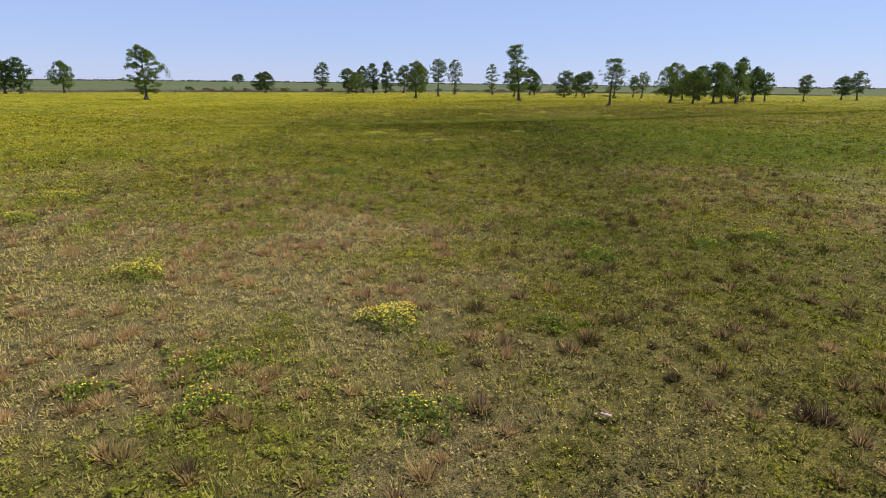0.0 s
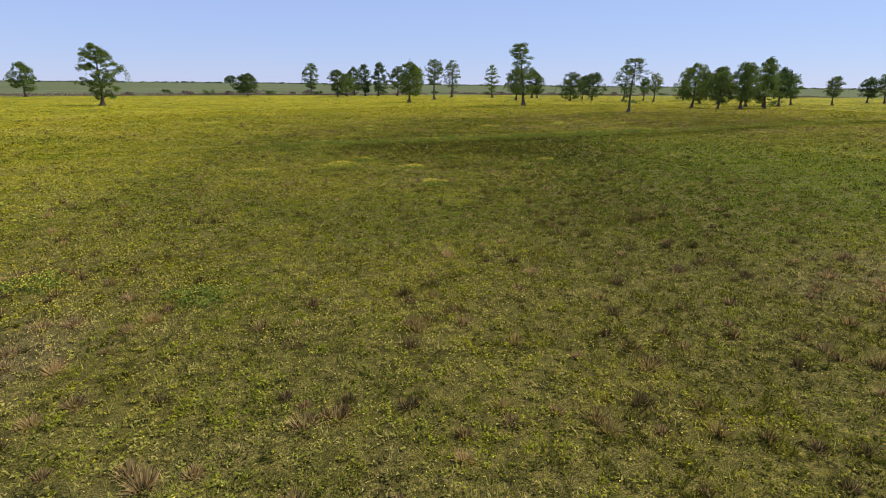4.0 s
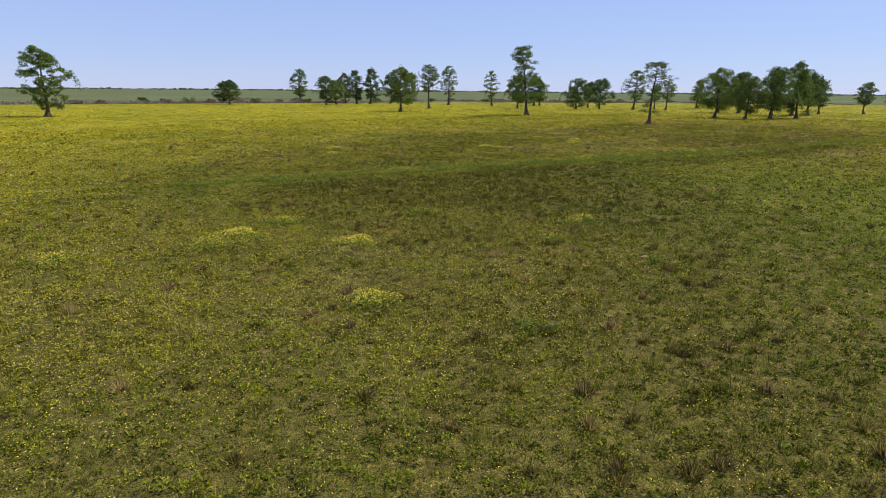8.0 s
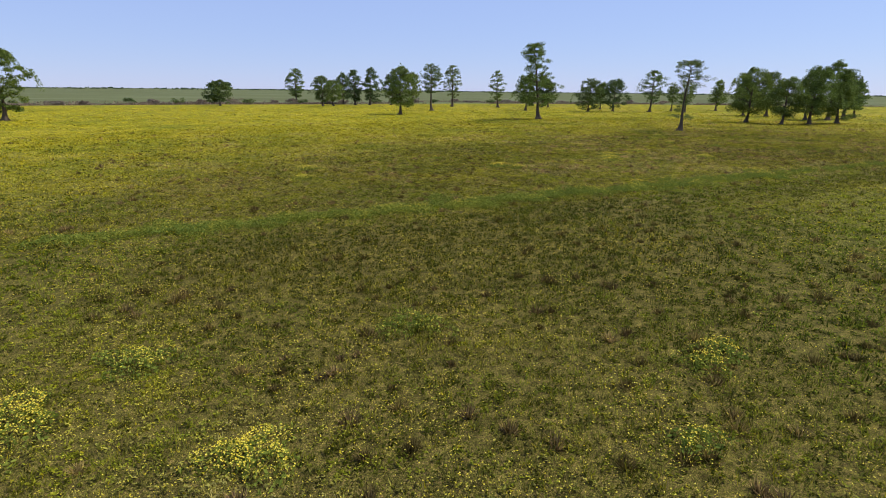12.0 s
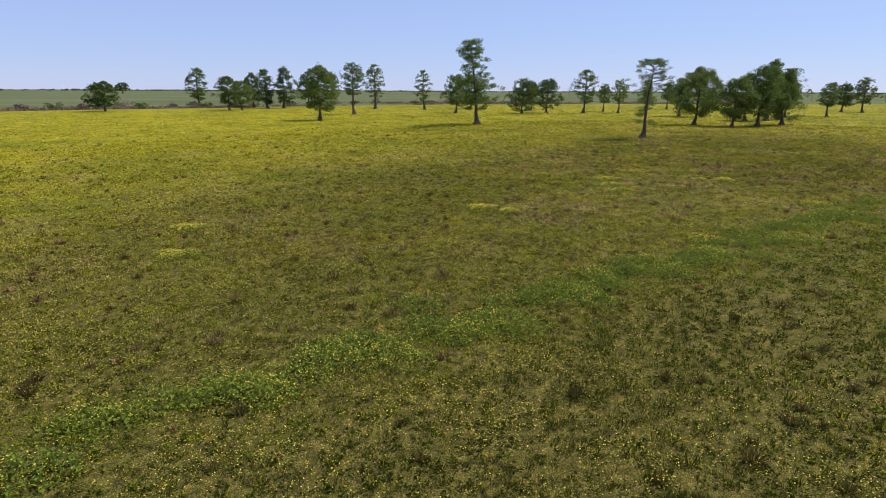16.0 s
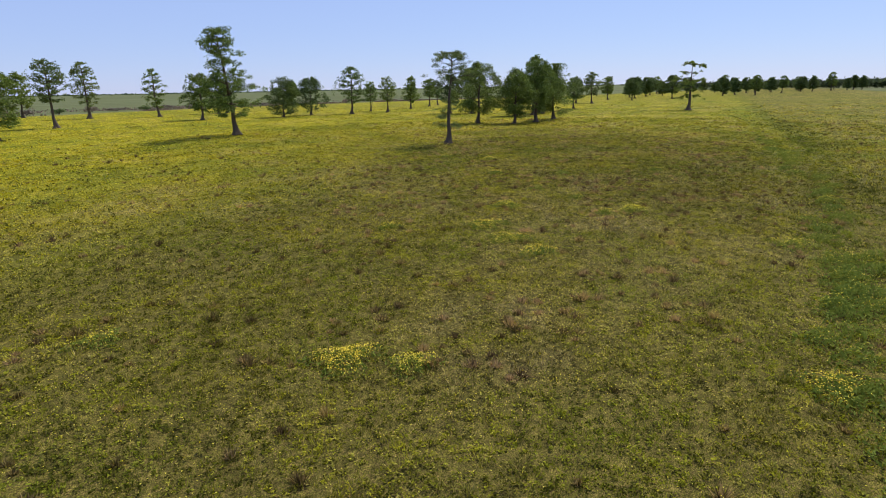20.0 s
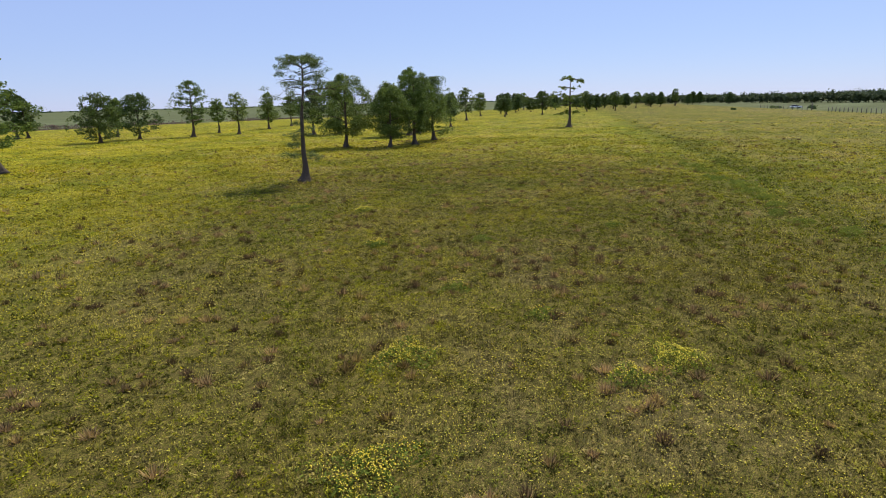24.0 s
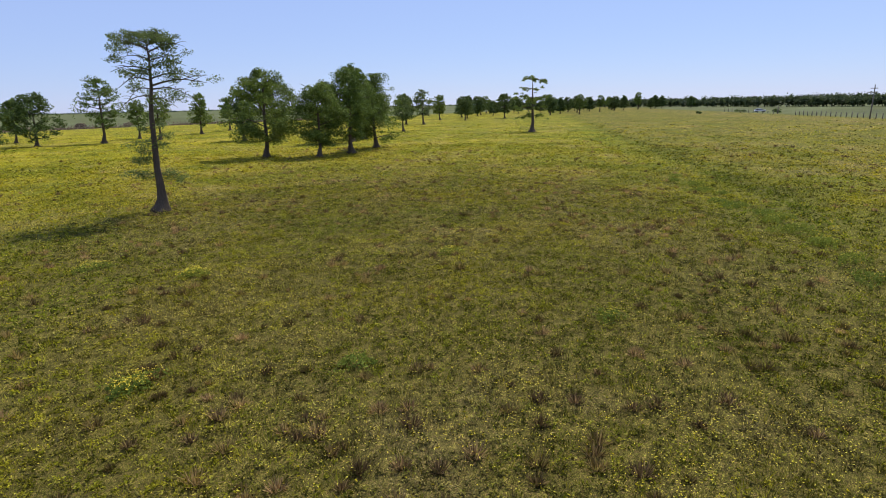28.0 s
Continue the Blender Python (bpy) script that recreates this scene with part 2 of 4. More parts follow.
def tube(points, radii, sides=6, cap=True, lobes=None):
    """A tapered tube through points. lobes: (count, depth per ring) for a ribbed, buttressed trunk."""
    p = np.asarray(points, float)
    t = np.gradient(p, axis=0)
    t /= np.linalg.norm(t, axis=1)[:, None] + 1e-9
    ref = np.where(np.abs(t[:, 2:3]) > 0.8, np.array([[1.0, 0, 0]]), np.array([[0, 0, 1.0]]))
    u = np.cross(t, ref)
    u /= np.linalg.norm(u, axis=1)[:, None] + 1e-9
    v = np.cross(t, u)
    a = np.linspace(0, 2 * np.pi, sides, endpoint=False)
    r = np.asarray(radii, float)[:, None] * np.ones(sides)
    if lobes is not None:
        r = r * (1 + np.asarray(lobes[1])[:, None] * np.cos(a * lobes[0] + 0.7 * np.sin(a))[None, :])
    ring = p[:, None, :] + r[..., None] * (np.cos(a)[None, :, None] * u[:, None, :] + np.sin(a)[None, :, None] * v[:, None, :])
    verts = ring.reshape(-1, 3)
    k = np.arange(len(p) - 1)[:, None] * sides
    j = np.arange(sides)[None, :]
    j2 = (j + 1) % sides
    quads = np.stack([k + j, k + j2, k + sides + j2, k + sides + j], -1).reshape(-1, 4)
    faces = [quads]
    if cap:
        verts = np.vstack([verts, p[:1], p[-1:]])
        n0, n1, jj, last = len(verts) - 2, len(verts) - 1, np.arange(sides), (len(p) - 1) * sides
        faces.append(np.stack([np.full(sides, n0), (jj + 1) % sides, jj], 1))
        faces.append(np.stack([np.full(sides, n1), last + jj, last + (jj + 1) % sides], 1))
    return verts, faces


def block(lo, hi):
    x0, y0, z0 = lo
    x1, y1, z1 = hi
    v = [(x0, y0, z0), (x1, y0, z0), (x1, y1, z0), (x0, y1, z0), (x0, y0, z1), (x1, y0, z1), (x1, y1, z1), (x0, y1, z1)]
    return np.array(v, float), np.array([(0, 3, 2, 1), (4, 5, 6, 7), (0, 1, 5, 4), (1, 2, 6, 5), (2, 3, 7, 6), (3, 0, 4, 7)])


def leaf_cards(centres, size, rng, flat=0.5, slim=0.55):
    """Small folded leaf sprays, two triangles each, at the given centres."""
    n = len(centres)
    d = rng.normal(size=(n, 3))
    d[:, 2] *= 1 - flat
    d /= np.linalg.norm(d, axis=1)[:, None] + 1e-9
    w = np.cross(d, rng.normal(size=(n, 3)))
    if slim == 1.0:
        w[:, 2] *= 1 - flat
    w /= np.linalg.norm(w, axis=1)[:, None] + 1e-9
    s = (size * rng.uniform(0.6, 1.4, n))[:, None]
    a, b = centres - d * s * 0.5, centres + d * s * 0.5
    m1, m2 = centres + w * s * slim * 0.5, centres - w * s * slim * 0.5 + np.array([[0, 0, 0.12]]) * s
    verts = np.stack([a, m1, b, m2], 1).reshape(-1, 3)
    k = np.arange(n)[:, None] * 4
    return verts, np.vstack([k + [0, 1, 2], k + [0, 2, 3]])


# ---- lie of the land and plant cover ----
def vnoise(x, y, scale, seed=0):
    x, y = np.asarray(x, float) / scale + seed * 17.31, np.asarray(y, float) / scale - seed * 9.77
    xi, yi = np.floor(x), np.floor(y)
    fx, fy = x - xi, y - yi
    fx, fy = fx * fx * (3 - 2 * fx), fy * fy * (3 - 2 * fy)

    def h(a, b):
        s = np.sin(a * 127.1 + b * 311.7 + seed * 53.7) * 43758.5453
        return s - np.floor(s)

    return (h(xi, yi) * (1 - fx) + h(xi + 1, yi) * fx) * (1 - fy) + (h(xi, yi + 1) * (1 - fx) + h(xi + 1, yi + 1) * fx) * fy


def fbm(x, y, scale, seed=0, octaves=3):
    return sum(vnoise(x, y, scale / 2 ** k, seed + k) * 0.5 ** k for k in range(octaves)) / sum(0.5 ** k for k in range(octaves))


def step(a, b, v):
    u = np.clip((v - a) / (b - a), 0, 1)
    return u * u * (3 - 2 * u)


def swale(x, y):
    """Signed distance from the old wheel track that crosses the pasture."""
    return (y - 75.3 - 0.515 * x - 0.11 * np.maximum(x - 29.0, 0) + 0.7 * (vnoise(x, y, 14, 5) - 0.5)) * 0.889


def height(x, y):
    near = 1 - step(150, 400, np.hypot(x - 20, y - 80))
    z = 0.14 * (vnoise(x, y, 11, 2) - 0.5) + 0.08 * (vnoise(x, y, 5, 8) - 0.5)
    s = swale(x, y)
    z = z - 0.16 * np.exp(-((s - 0.6) / 1.2) ** 2)
    return z * near


def field_edge(x):
    """Where the pasture ends and the marsh begins, as y over x."""
    return np.interp(x, [-400, -143, -95, -55, -25, 15, 80, 160, 300, 480, 700], [60, 215, 252, 272, 296, 318, 338, 340, 350, 390, 420]) + 5 * (vnoise(x, 0 * x, 22, 3) - 0.5)


def cover(x, y):
    """Flower, dry-grass, lush and marsh shares of the plant cover."""
    x, y = np.asarray(x, float), np.asarray(y, float)
    s = swale(x, y)
    beyond = np.maximum(step(-2, 3, y - field_edge(x)), step(0, 5, (x - 184) * 0.551 - (y - 91) * 0.835))
    streak = fbm(x + 0.5 * y, y * 1.6, 15, 11)
    patch = fbm(x, y, 5.5, 21)
    small = fbm(x, y, 1.7, 31)
    far = step(22, 95, s) * (1 - 0.6 * step(-5, 48, x))
    left = step(5, -8, x) * step(20, 30, y) * (1 - step(40, 70, y) * 0.35)
    mid = step(36, 48, y) * step(12, -4, x) * (1 - step(62, 76, y))
    yellow = 0.27 + 0.12 * step(74, 90, y) + 0.1 * step(1, 12, s) + 0.26 * step(14, 50, s) * (1 - 0.5 * step(0, 30, x)) + 0.62 * far + 0.75 * left + 1.1 * mid - 0.08 * step(72, 82, y)
    yellow = yellow * (0.5 + 0.95 * step(0.3, 0.7, streak)) * (0.6 + 0.8 * step(0.35, 0.65, patch))
    yellow = yellow * (0.5 + 0.5 * step(18, 30, y))
    bare = step(28, 12, np.hypot(x - 25, y - 44))
    yellow = yellow * (1 - 0.75 * bare)
    front = step(40, 12, y) * (0.45 + 0.55 * step(7, -5, x))
    dry = 0.64 * front + (0.2 + 0.25 * front + 0.18 * step(74, 92, y)) * step(0.42, 0.66, patch) + 0.15 * step(0.45, 0.7, streak) + 0.12 * step(-2, -12, s) * step(24, 50, x)
    dry = dry + 0.4 * np.exp(-(((x - 184) * 0.551 - (y - 91) * 0.835 + 14) / 9) ** 2) * step(60, 140, x)
    dry = dry + 0.6 * np.exp(-((x + 6) / 5) ** 2 - ((y - 15) / 8) ** 2)
    dry = dry + 0.35 * bare * step(44, 30, y)
    dry = dry * (0.45 + 0.9 * step(0.35, 0.65, small)) - 0.25 * far
    lush = np.interp(x, [22, 45], [0.7, 0.35]) * np.exp(-((s + 0.2) / 1.3) ** 2) * step(0.2, 0.5, fbm(x, y, 6, 41)) + 0.6 * np.exp(-((s + 3.6) / 1.4) ** 2) + 0.45 * np.exp(-((s - 4.5) / 2.2) ** 2) * step(6, -4, x) + 0.4 * step(0.58, 0.75, fbm(x, y, 4.5, 51)) + 0.5 * bare * step(32, 44, y)
    lush = lush + 0.45 * step(52, 64, y) * step(-2, -5, s) * step(34, 14, np.abs(x - 4))
    lush = lush + 0.45 * step(30, 42, y) * step(78, 68, y) * (1 - 0.75 * mid)
    dry = dry * (1 - 0.7 * np.clip(lush, 0, 1))
    clip = lambda v: np.clip(v, 0, 1)
    return clip(yellow), clip(dry), clip(lush), beyond


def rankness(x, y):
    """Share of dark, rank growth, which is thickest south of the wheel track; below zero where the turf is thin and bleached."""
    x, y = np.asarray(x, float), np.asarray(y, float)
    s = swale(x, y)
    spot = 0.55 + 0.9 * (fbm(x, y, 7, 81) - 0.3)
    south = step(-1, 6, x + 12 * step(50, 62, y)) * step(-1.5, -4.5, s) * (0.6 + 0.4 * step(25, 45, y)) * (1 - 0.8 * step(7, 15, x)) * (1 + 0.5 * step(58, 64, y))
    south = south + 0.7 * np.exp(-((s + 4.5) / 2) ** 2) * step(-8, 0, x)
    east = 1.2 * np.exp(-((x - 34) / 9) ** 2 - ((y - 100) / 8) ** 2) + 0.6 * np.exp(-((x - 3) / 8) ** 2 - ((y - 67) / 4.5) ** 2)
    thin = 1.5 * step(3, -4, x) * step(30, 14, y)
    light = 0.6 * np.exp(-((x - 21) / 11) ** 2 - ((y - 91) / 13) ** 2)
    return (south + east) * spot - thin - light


def veg_colours(x, y, alpha=None):
    f, d, g, m = cover(x, y)
    return np.stack([f, d, g, m if alpha is None else alpha], 1)


PATH_X = np.array([0.0, -1.4, -1.0, 0.4, 0.45, -0.2, -1.3, -2.0, 0.0, 3.3, 9.5, 15.9, 23.3, 45.0])
PATH_Y = np.array([0.0, 7.3, 27.7, 36.3, 48.0, 55.5, 60.8, 69.7, 78.9, 85.3, 91.8, 96.6, 100.2, 122.0])


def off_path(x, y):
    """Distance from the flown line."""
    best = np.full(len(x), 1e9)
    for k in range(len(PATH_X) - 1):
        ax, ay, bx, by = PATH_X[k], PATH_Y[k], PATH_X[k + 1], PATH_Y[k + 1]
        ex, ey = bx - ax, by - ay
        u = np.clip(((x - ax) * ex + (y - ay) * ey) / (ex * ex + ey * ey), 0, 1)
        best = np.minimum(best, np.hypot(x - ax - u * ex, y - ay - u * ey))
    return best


def make_land():
    def lines(core, far):
        return np.array(sorted(set(np.round([*core, *far], 3))))

    grow = [4 * 1.28 ** k for k in range(25)]
    xs = lines(np.arange(-40, 110.1, 1.2), [*(-40 - np.cumsum(grow)), *(110 + np.cumsum(grow))])
    ys = lines(np.arange(-2, 170.1, 1.2), [*(-2 - np.cumsum(grow)), *(170 + np.cumsum(grow))])
    xs, ys = xs[np.abs(xs) < 4600], ys[np.abs(ys) < 4600]
    # finer lines where the pasture meets the marsh
    ys = np.array(sorted(set([*ys, *np.arange(170, 420, 5.0)])))
    xs = np.array(sorted(set([*xs, *np.arange(-160, -40, 5.0), *np.arange(110, 480, 6.0)])))
    gx, gy = np.meshgrid(xs, ys)
    x, y = gx.ravel(), gy.ravel()
    v = np.stack([x, y, height(x, y)], 1)
    w = len(xs)
    i, j = np.meshgrid(np.arange(w - 1), np.arange(len(ys) - 1))
    k = (j * w + i).ravel()
    faces = np.stack([k, k + 1, k + w + 1, k + w], 1)
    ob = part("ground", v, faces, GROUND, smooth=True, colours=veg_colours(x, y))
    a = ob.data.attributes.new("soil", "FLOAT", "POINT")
    # darker ground by the flown line: soil plus painted shade between plants
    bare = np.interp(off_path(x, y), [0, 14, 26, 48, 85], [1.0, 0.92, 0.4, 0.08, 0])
    # the painted dark spreads thinly south of the wheel track
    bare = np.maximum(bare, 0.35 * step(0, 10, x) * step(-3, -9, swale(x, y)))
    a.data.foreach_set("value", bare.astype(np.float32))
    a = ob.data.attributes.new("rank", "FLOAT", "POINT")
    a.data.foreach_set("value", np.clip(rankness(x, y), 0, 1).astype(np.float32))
    return tagged(ob, "flat flowering pasture turf running out to distant marsh", "ground", kind="structure")


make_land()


# ---- trees ----
def rise(u, style):
    """Crown radius over its height, 0 at the bottom and 1 at the top."""
    tables = {
        "round": ([0, 0.12, 0.4, 0.7, 0.9, 1], [0.55, 0.9, 1.0, 0.85, 0.55, 0.2]),
        "cone": ([0, 0.15, 0.4, 0.7, 0.9, 1], [0.7, 1.0, 0.85, 0.6, 0.35, 0.1]),
        "flat": ([0, 0.3, 0.6, 0.8, 0.95, 1], [0.45, 0.5, 0.75, 1.0, 0.95, 0.5]),
        "tall": ([0, 0.1, 0.3, 0.42, 0.55, 0.8, 0.95, 1], [0.4, 0.75, 1.0, 0.82, 0.52, 0.54, 0.45, 0.2]),
        "open": ([0, 0.1, 0.35, 0.65, 0.88, 1], [0.4, 0.75, 1.0, 0.92, 0.62, 0.25]),
    }
    return np.interp(u, *tables[style])


def curve_limb(base, az, length, lift, sag, rng, n=6):
    """Points of one limb that leaves the trunk, climbs by lift and bends by sag."""
    k = np.linspace(0, 1, n)
    wob = np.cumsum(rng.normal(0, 0.05, (n, 2)), axis=0) * length * 0.4
    wob[0] = 0
    d = np.array([math.cos(az), math.sin(az)])
    side = np.array([-d[1], d[0]])
    xy = base[:2] + np.outer(k * length, d) + np.outer(wob[:, 0], side)
    z = base[2] + k * lift + sag * np.sin(np.pi * k) + wob[:, 1] * 0.5
    return np.column_stack([xy, z])


def make_tree(name, x, y, h, left, right, bottom, style="round", seed=1, leaves=3000, leaf=0.3, girth=None, lean=0.0, axis=-14.0, mat=None, label="", limbs=None, clump=0.75, specs=None, lean_to=None, category="tree", group="pasture trees"):
    """One tree: flared trunk, limbs and a crown of leaf sprays. left and right are the crown's reach along the axis (degrees)."""
    rng = np.random.default_rng(seed)
    leaves = int(leaves * (1.12 if specs is not None else 1.6))
    root = new(name)
    root.location = (x, y, float(height(np.array([x]), np.array([y]))[0]) - 0.04)
    ax = radians(axis)
    gir = girth or 0.015 * h + 0.04
    # trunk
    k = np.array([0, 0.015, 0.04, 0.08, 0.14, 0.25, 0.4, 0.55, 0.7, 0.85, 0.97])
    bend = np.cumsum(rng.normal(0, 0.012, (len(k), 2)), axis=0) * h * 0.5
    bend -= np.outer(np.clip(1 - k * 12, 0, 1), bend[0])
    shift = lean * step(0.2, 1.0, k)
    to = ax if lean_to is None else radians(lean_to)
    cx, cy = bend[:, 0] * np.clip(k * 8, 0, 1) + shift * math.cos(to), bend[:, 1] * np.clip(k * 8, 0, 1) + shift * math.sin(to)
    trunk_pts = np.column_stack([cx, cy, k * h])
    rad = gir * np.array([3.4, 2.7, 1.95, 1.45, 1.15, 0.96, 0.82, 0.66, 0.46, 0.27, 0.08])
    v, f = tube(trunk_pts, rad, 14, lobes=(5, [0.24, 0.22, 0.18, 0.12, 0.07, 0.03, 0.02, 0.01, 0, 0, 0]))
    part("trunk", v, f, BARK, root, smooth=True)

    def on_trunk(z):
        return np.array([np.interp(z, k * h, cx), np.interp(z, k * h, cy), z])

    count = limbs or max(7, int(10 + h * 0.5))
    centres, sizes = [], []
    given = specs is not None
    if specs is None:
        specs = []
        for i in range(count):
            u = (i + rng.uniform(0.1, 0.9)) / count
            z = bottom + u * (h - bottom) * 0.96
            az = i * 2.4 + rng.uniform(-0.5, 0.5)
            reach = (left + right) / 2 + (right - left) / 2 * math.cos(az)
            ln = reach * rise(u, style) * rng.uniform(0.75, 1.12)
            up = ln * (rng.uniform(0.05, 0.5) if style in ("round", "cone") else rng.uniform(0.0, 0.35)) * (1.2 - 0.6 * (1 - u))
            specs.append((z, az, ln, up, rng.uniform(-0.05, 0.12) * ln, 1.0, 1.0))
    for z, az, ln, up, sag, dense, fat in specs:
        b0 = on_trunk(max(z - 0.25 * ln * 0.5, 0.8) if dense == 1.0 and limbs != 0 and not given else z)
        pts = curve_limb(b0, az + ax, ln, up + (z - b0[2]), sag, rng)
        r0 = max(0.02, min(gir * 0.42, 0.035 * ln + 0.02)) * fat
        lv, lf = tube(pts, r0 * np.linspace(1, 0.18, len(pts)), 5)
        if given:  # bare twigs fork off the limb
            for q0 in (0.35, 0.55, 0.75):
                start = np.array([np.interp(q0, np.linspace(0, 1, len(pts)), pts[:, a]) for a in range(3)])
                tw = curve_limb(start, az + ax + rng.uniform(-1.1, 1.1), ln * rng.uniform(0.25, 0.45), rng.uniform(-0.1, 0.35), 0.05, rng, 4)
                tv, tf = tube(tw, r0 * 0.4 * np.linspace(1, 0.25, 4), 4)
                lf = lf + [q + len(lv) for q in tf]
                lv = np.vstack([lv, tv])
        part("limb", lv, lf, BARK, root, smooth=True)
        m = max(2, int(round((2 + ln * 1.1) * dense)))
        for _ in range(m):
            q = rng.uniform(0.3, 1.05)
            c = np.array([np.interp(q, np.linspace(0, 1, len(pts)), pts[:, a]) for a in range(3)])
            spread = 0.28 * ln * min(q, 1)
            centres.append(c + rng.normal(0, 1, 3) * np.array([spread, spread, 0.12 * ln]))
            sizes.append(clump * rng.uniform(0.6, 1.25) * (0.8 + 0.1 * ln))
    # a tuft at the leader
    top = on_trunk(h * 0.95)
    for _ in range(3):
        centres.append(top + rng.normal(0, 0.35, 3) * np.array([1, 1, 0.5]))
        sizes.append(clump * 0.8)
    if not given:
        dense = style in ("round", "cone")
        for _ in range(int((52 if dense else 70) * (0.5 + (left + right) / 14))):
            u, az = rng.uniform(0.02, 0.97), rng.uniform(0, 2 * np.pi)
            reach = ((left + right) / 2 + (right - left) / 2 * math.cos(az)) * rise(u, style) * math.sqrt(rng.uniform(0.1, 0.95))
            c0 = on_trunk(bottom + u * (h - bottom))
            centres.append(c0 + np.array([math.cos(az + ax) * reach, math.sin(az + ax) * reach, rng.normal(0, 0.2)]))
            sizes.append(clump * rng.uniform(0.6, 1.35) * (1.4 if dense else 0.95))
    centres, sizes = np.array(centres), np.array(sizes)
    pick = rng.choice(len(centres), leaves, p=sizes ** 2 / (sizes ** 2).sum())
    d = rng.normal(size=(leaves, 3))
    d /= np.linalg.norm(d, axis=1)[:, None]
    d *= (rng.uniform(0, 1, leaves) ** 0.45)[:, None]
    flatness = 0.5 if style in ("flat", "open", "tall") else 0.62
    pts = centres[pick] + d * sizes[pick][:, None] * np.array([1, 1, flatness])
    # the crown closes as an uneven dome under the leader
    reach = max(left, right) * 1.1
    stem = np.column_stack([np.interp(pts[:, 2], k * h, cx), np.interp(pts[:, 2], k * h, cy)])
    off = np.clip(np.hypot(*(pts[:, :2] - stem).T) / reach, 0, 1.2)
    lid = h + 0.2 - (0.12 if given else 0.45) * (h - bottom) * off ** 2 + 2.0 * (vnoise(pts[:, 0] + 40, pts[:, 1] + 40, 0.85, seed) - 0.65) * (0.4 if given else 1)
    pts[:, 2] = np.where(pts[:, 2] > lid, lid - rng.uniform(0, 1.0 if not given else 0.5, leaves) ** 1.5 * 1.6, pts[:, 2])
    pts[:, 2] = np.maximum(pts[:, 2], 0.7)
    lv, lf = leaf_cards(pts, leaf * (1.25 if style in ("round", "cone") else 1.1), rng)
    part("crown", lv, lf, mat or LEAF, root)
    return tagged(root, label, category, group)


ROUND = "leafy green pasture tree with short flared trunk in yellow flowers"
OPENC = "tall thin cypress with open crown over bare lower trunk"
CONE = "bushy dark green cypress with low crown in flowering pasture"
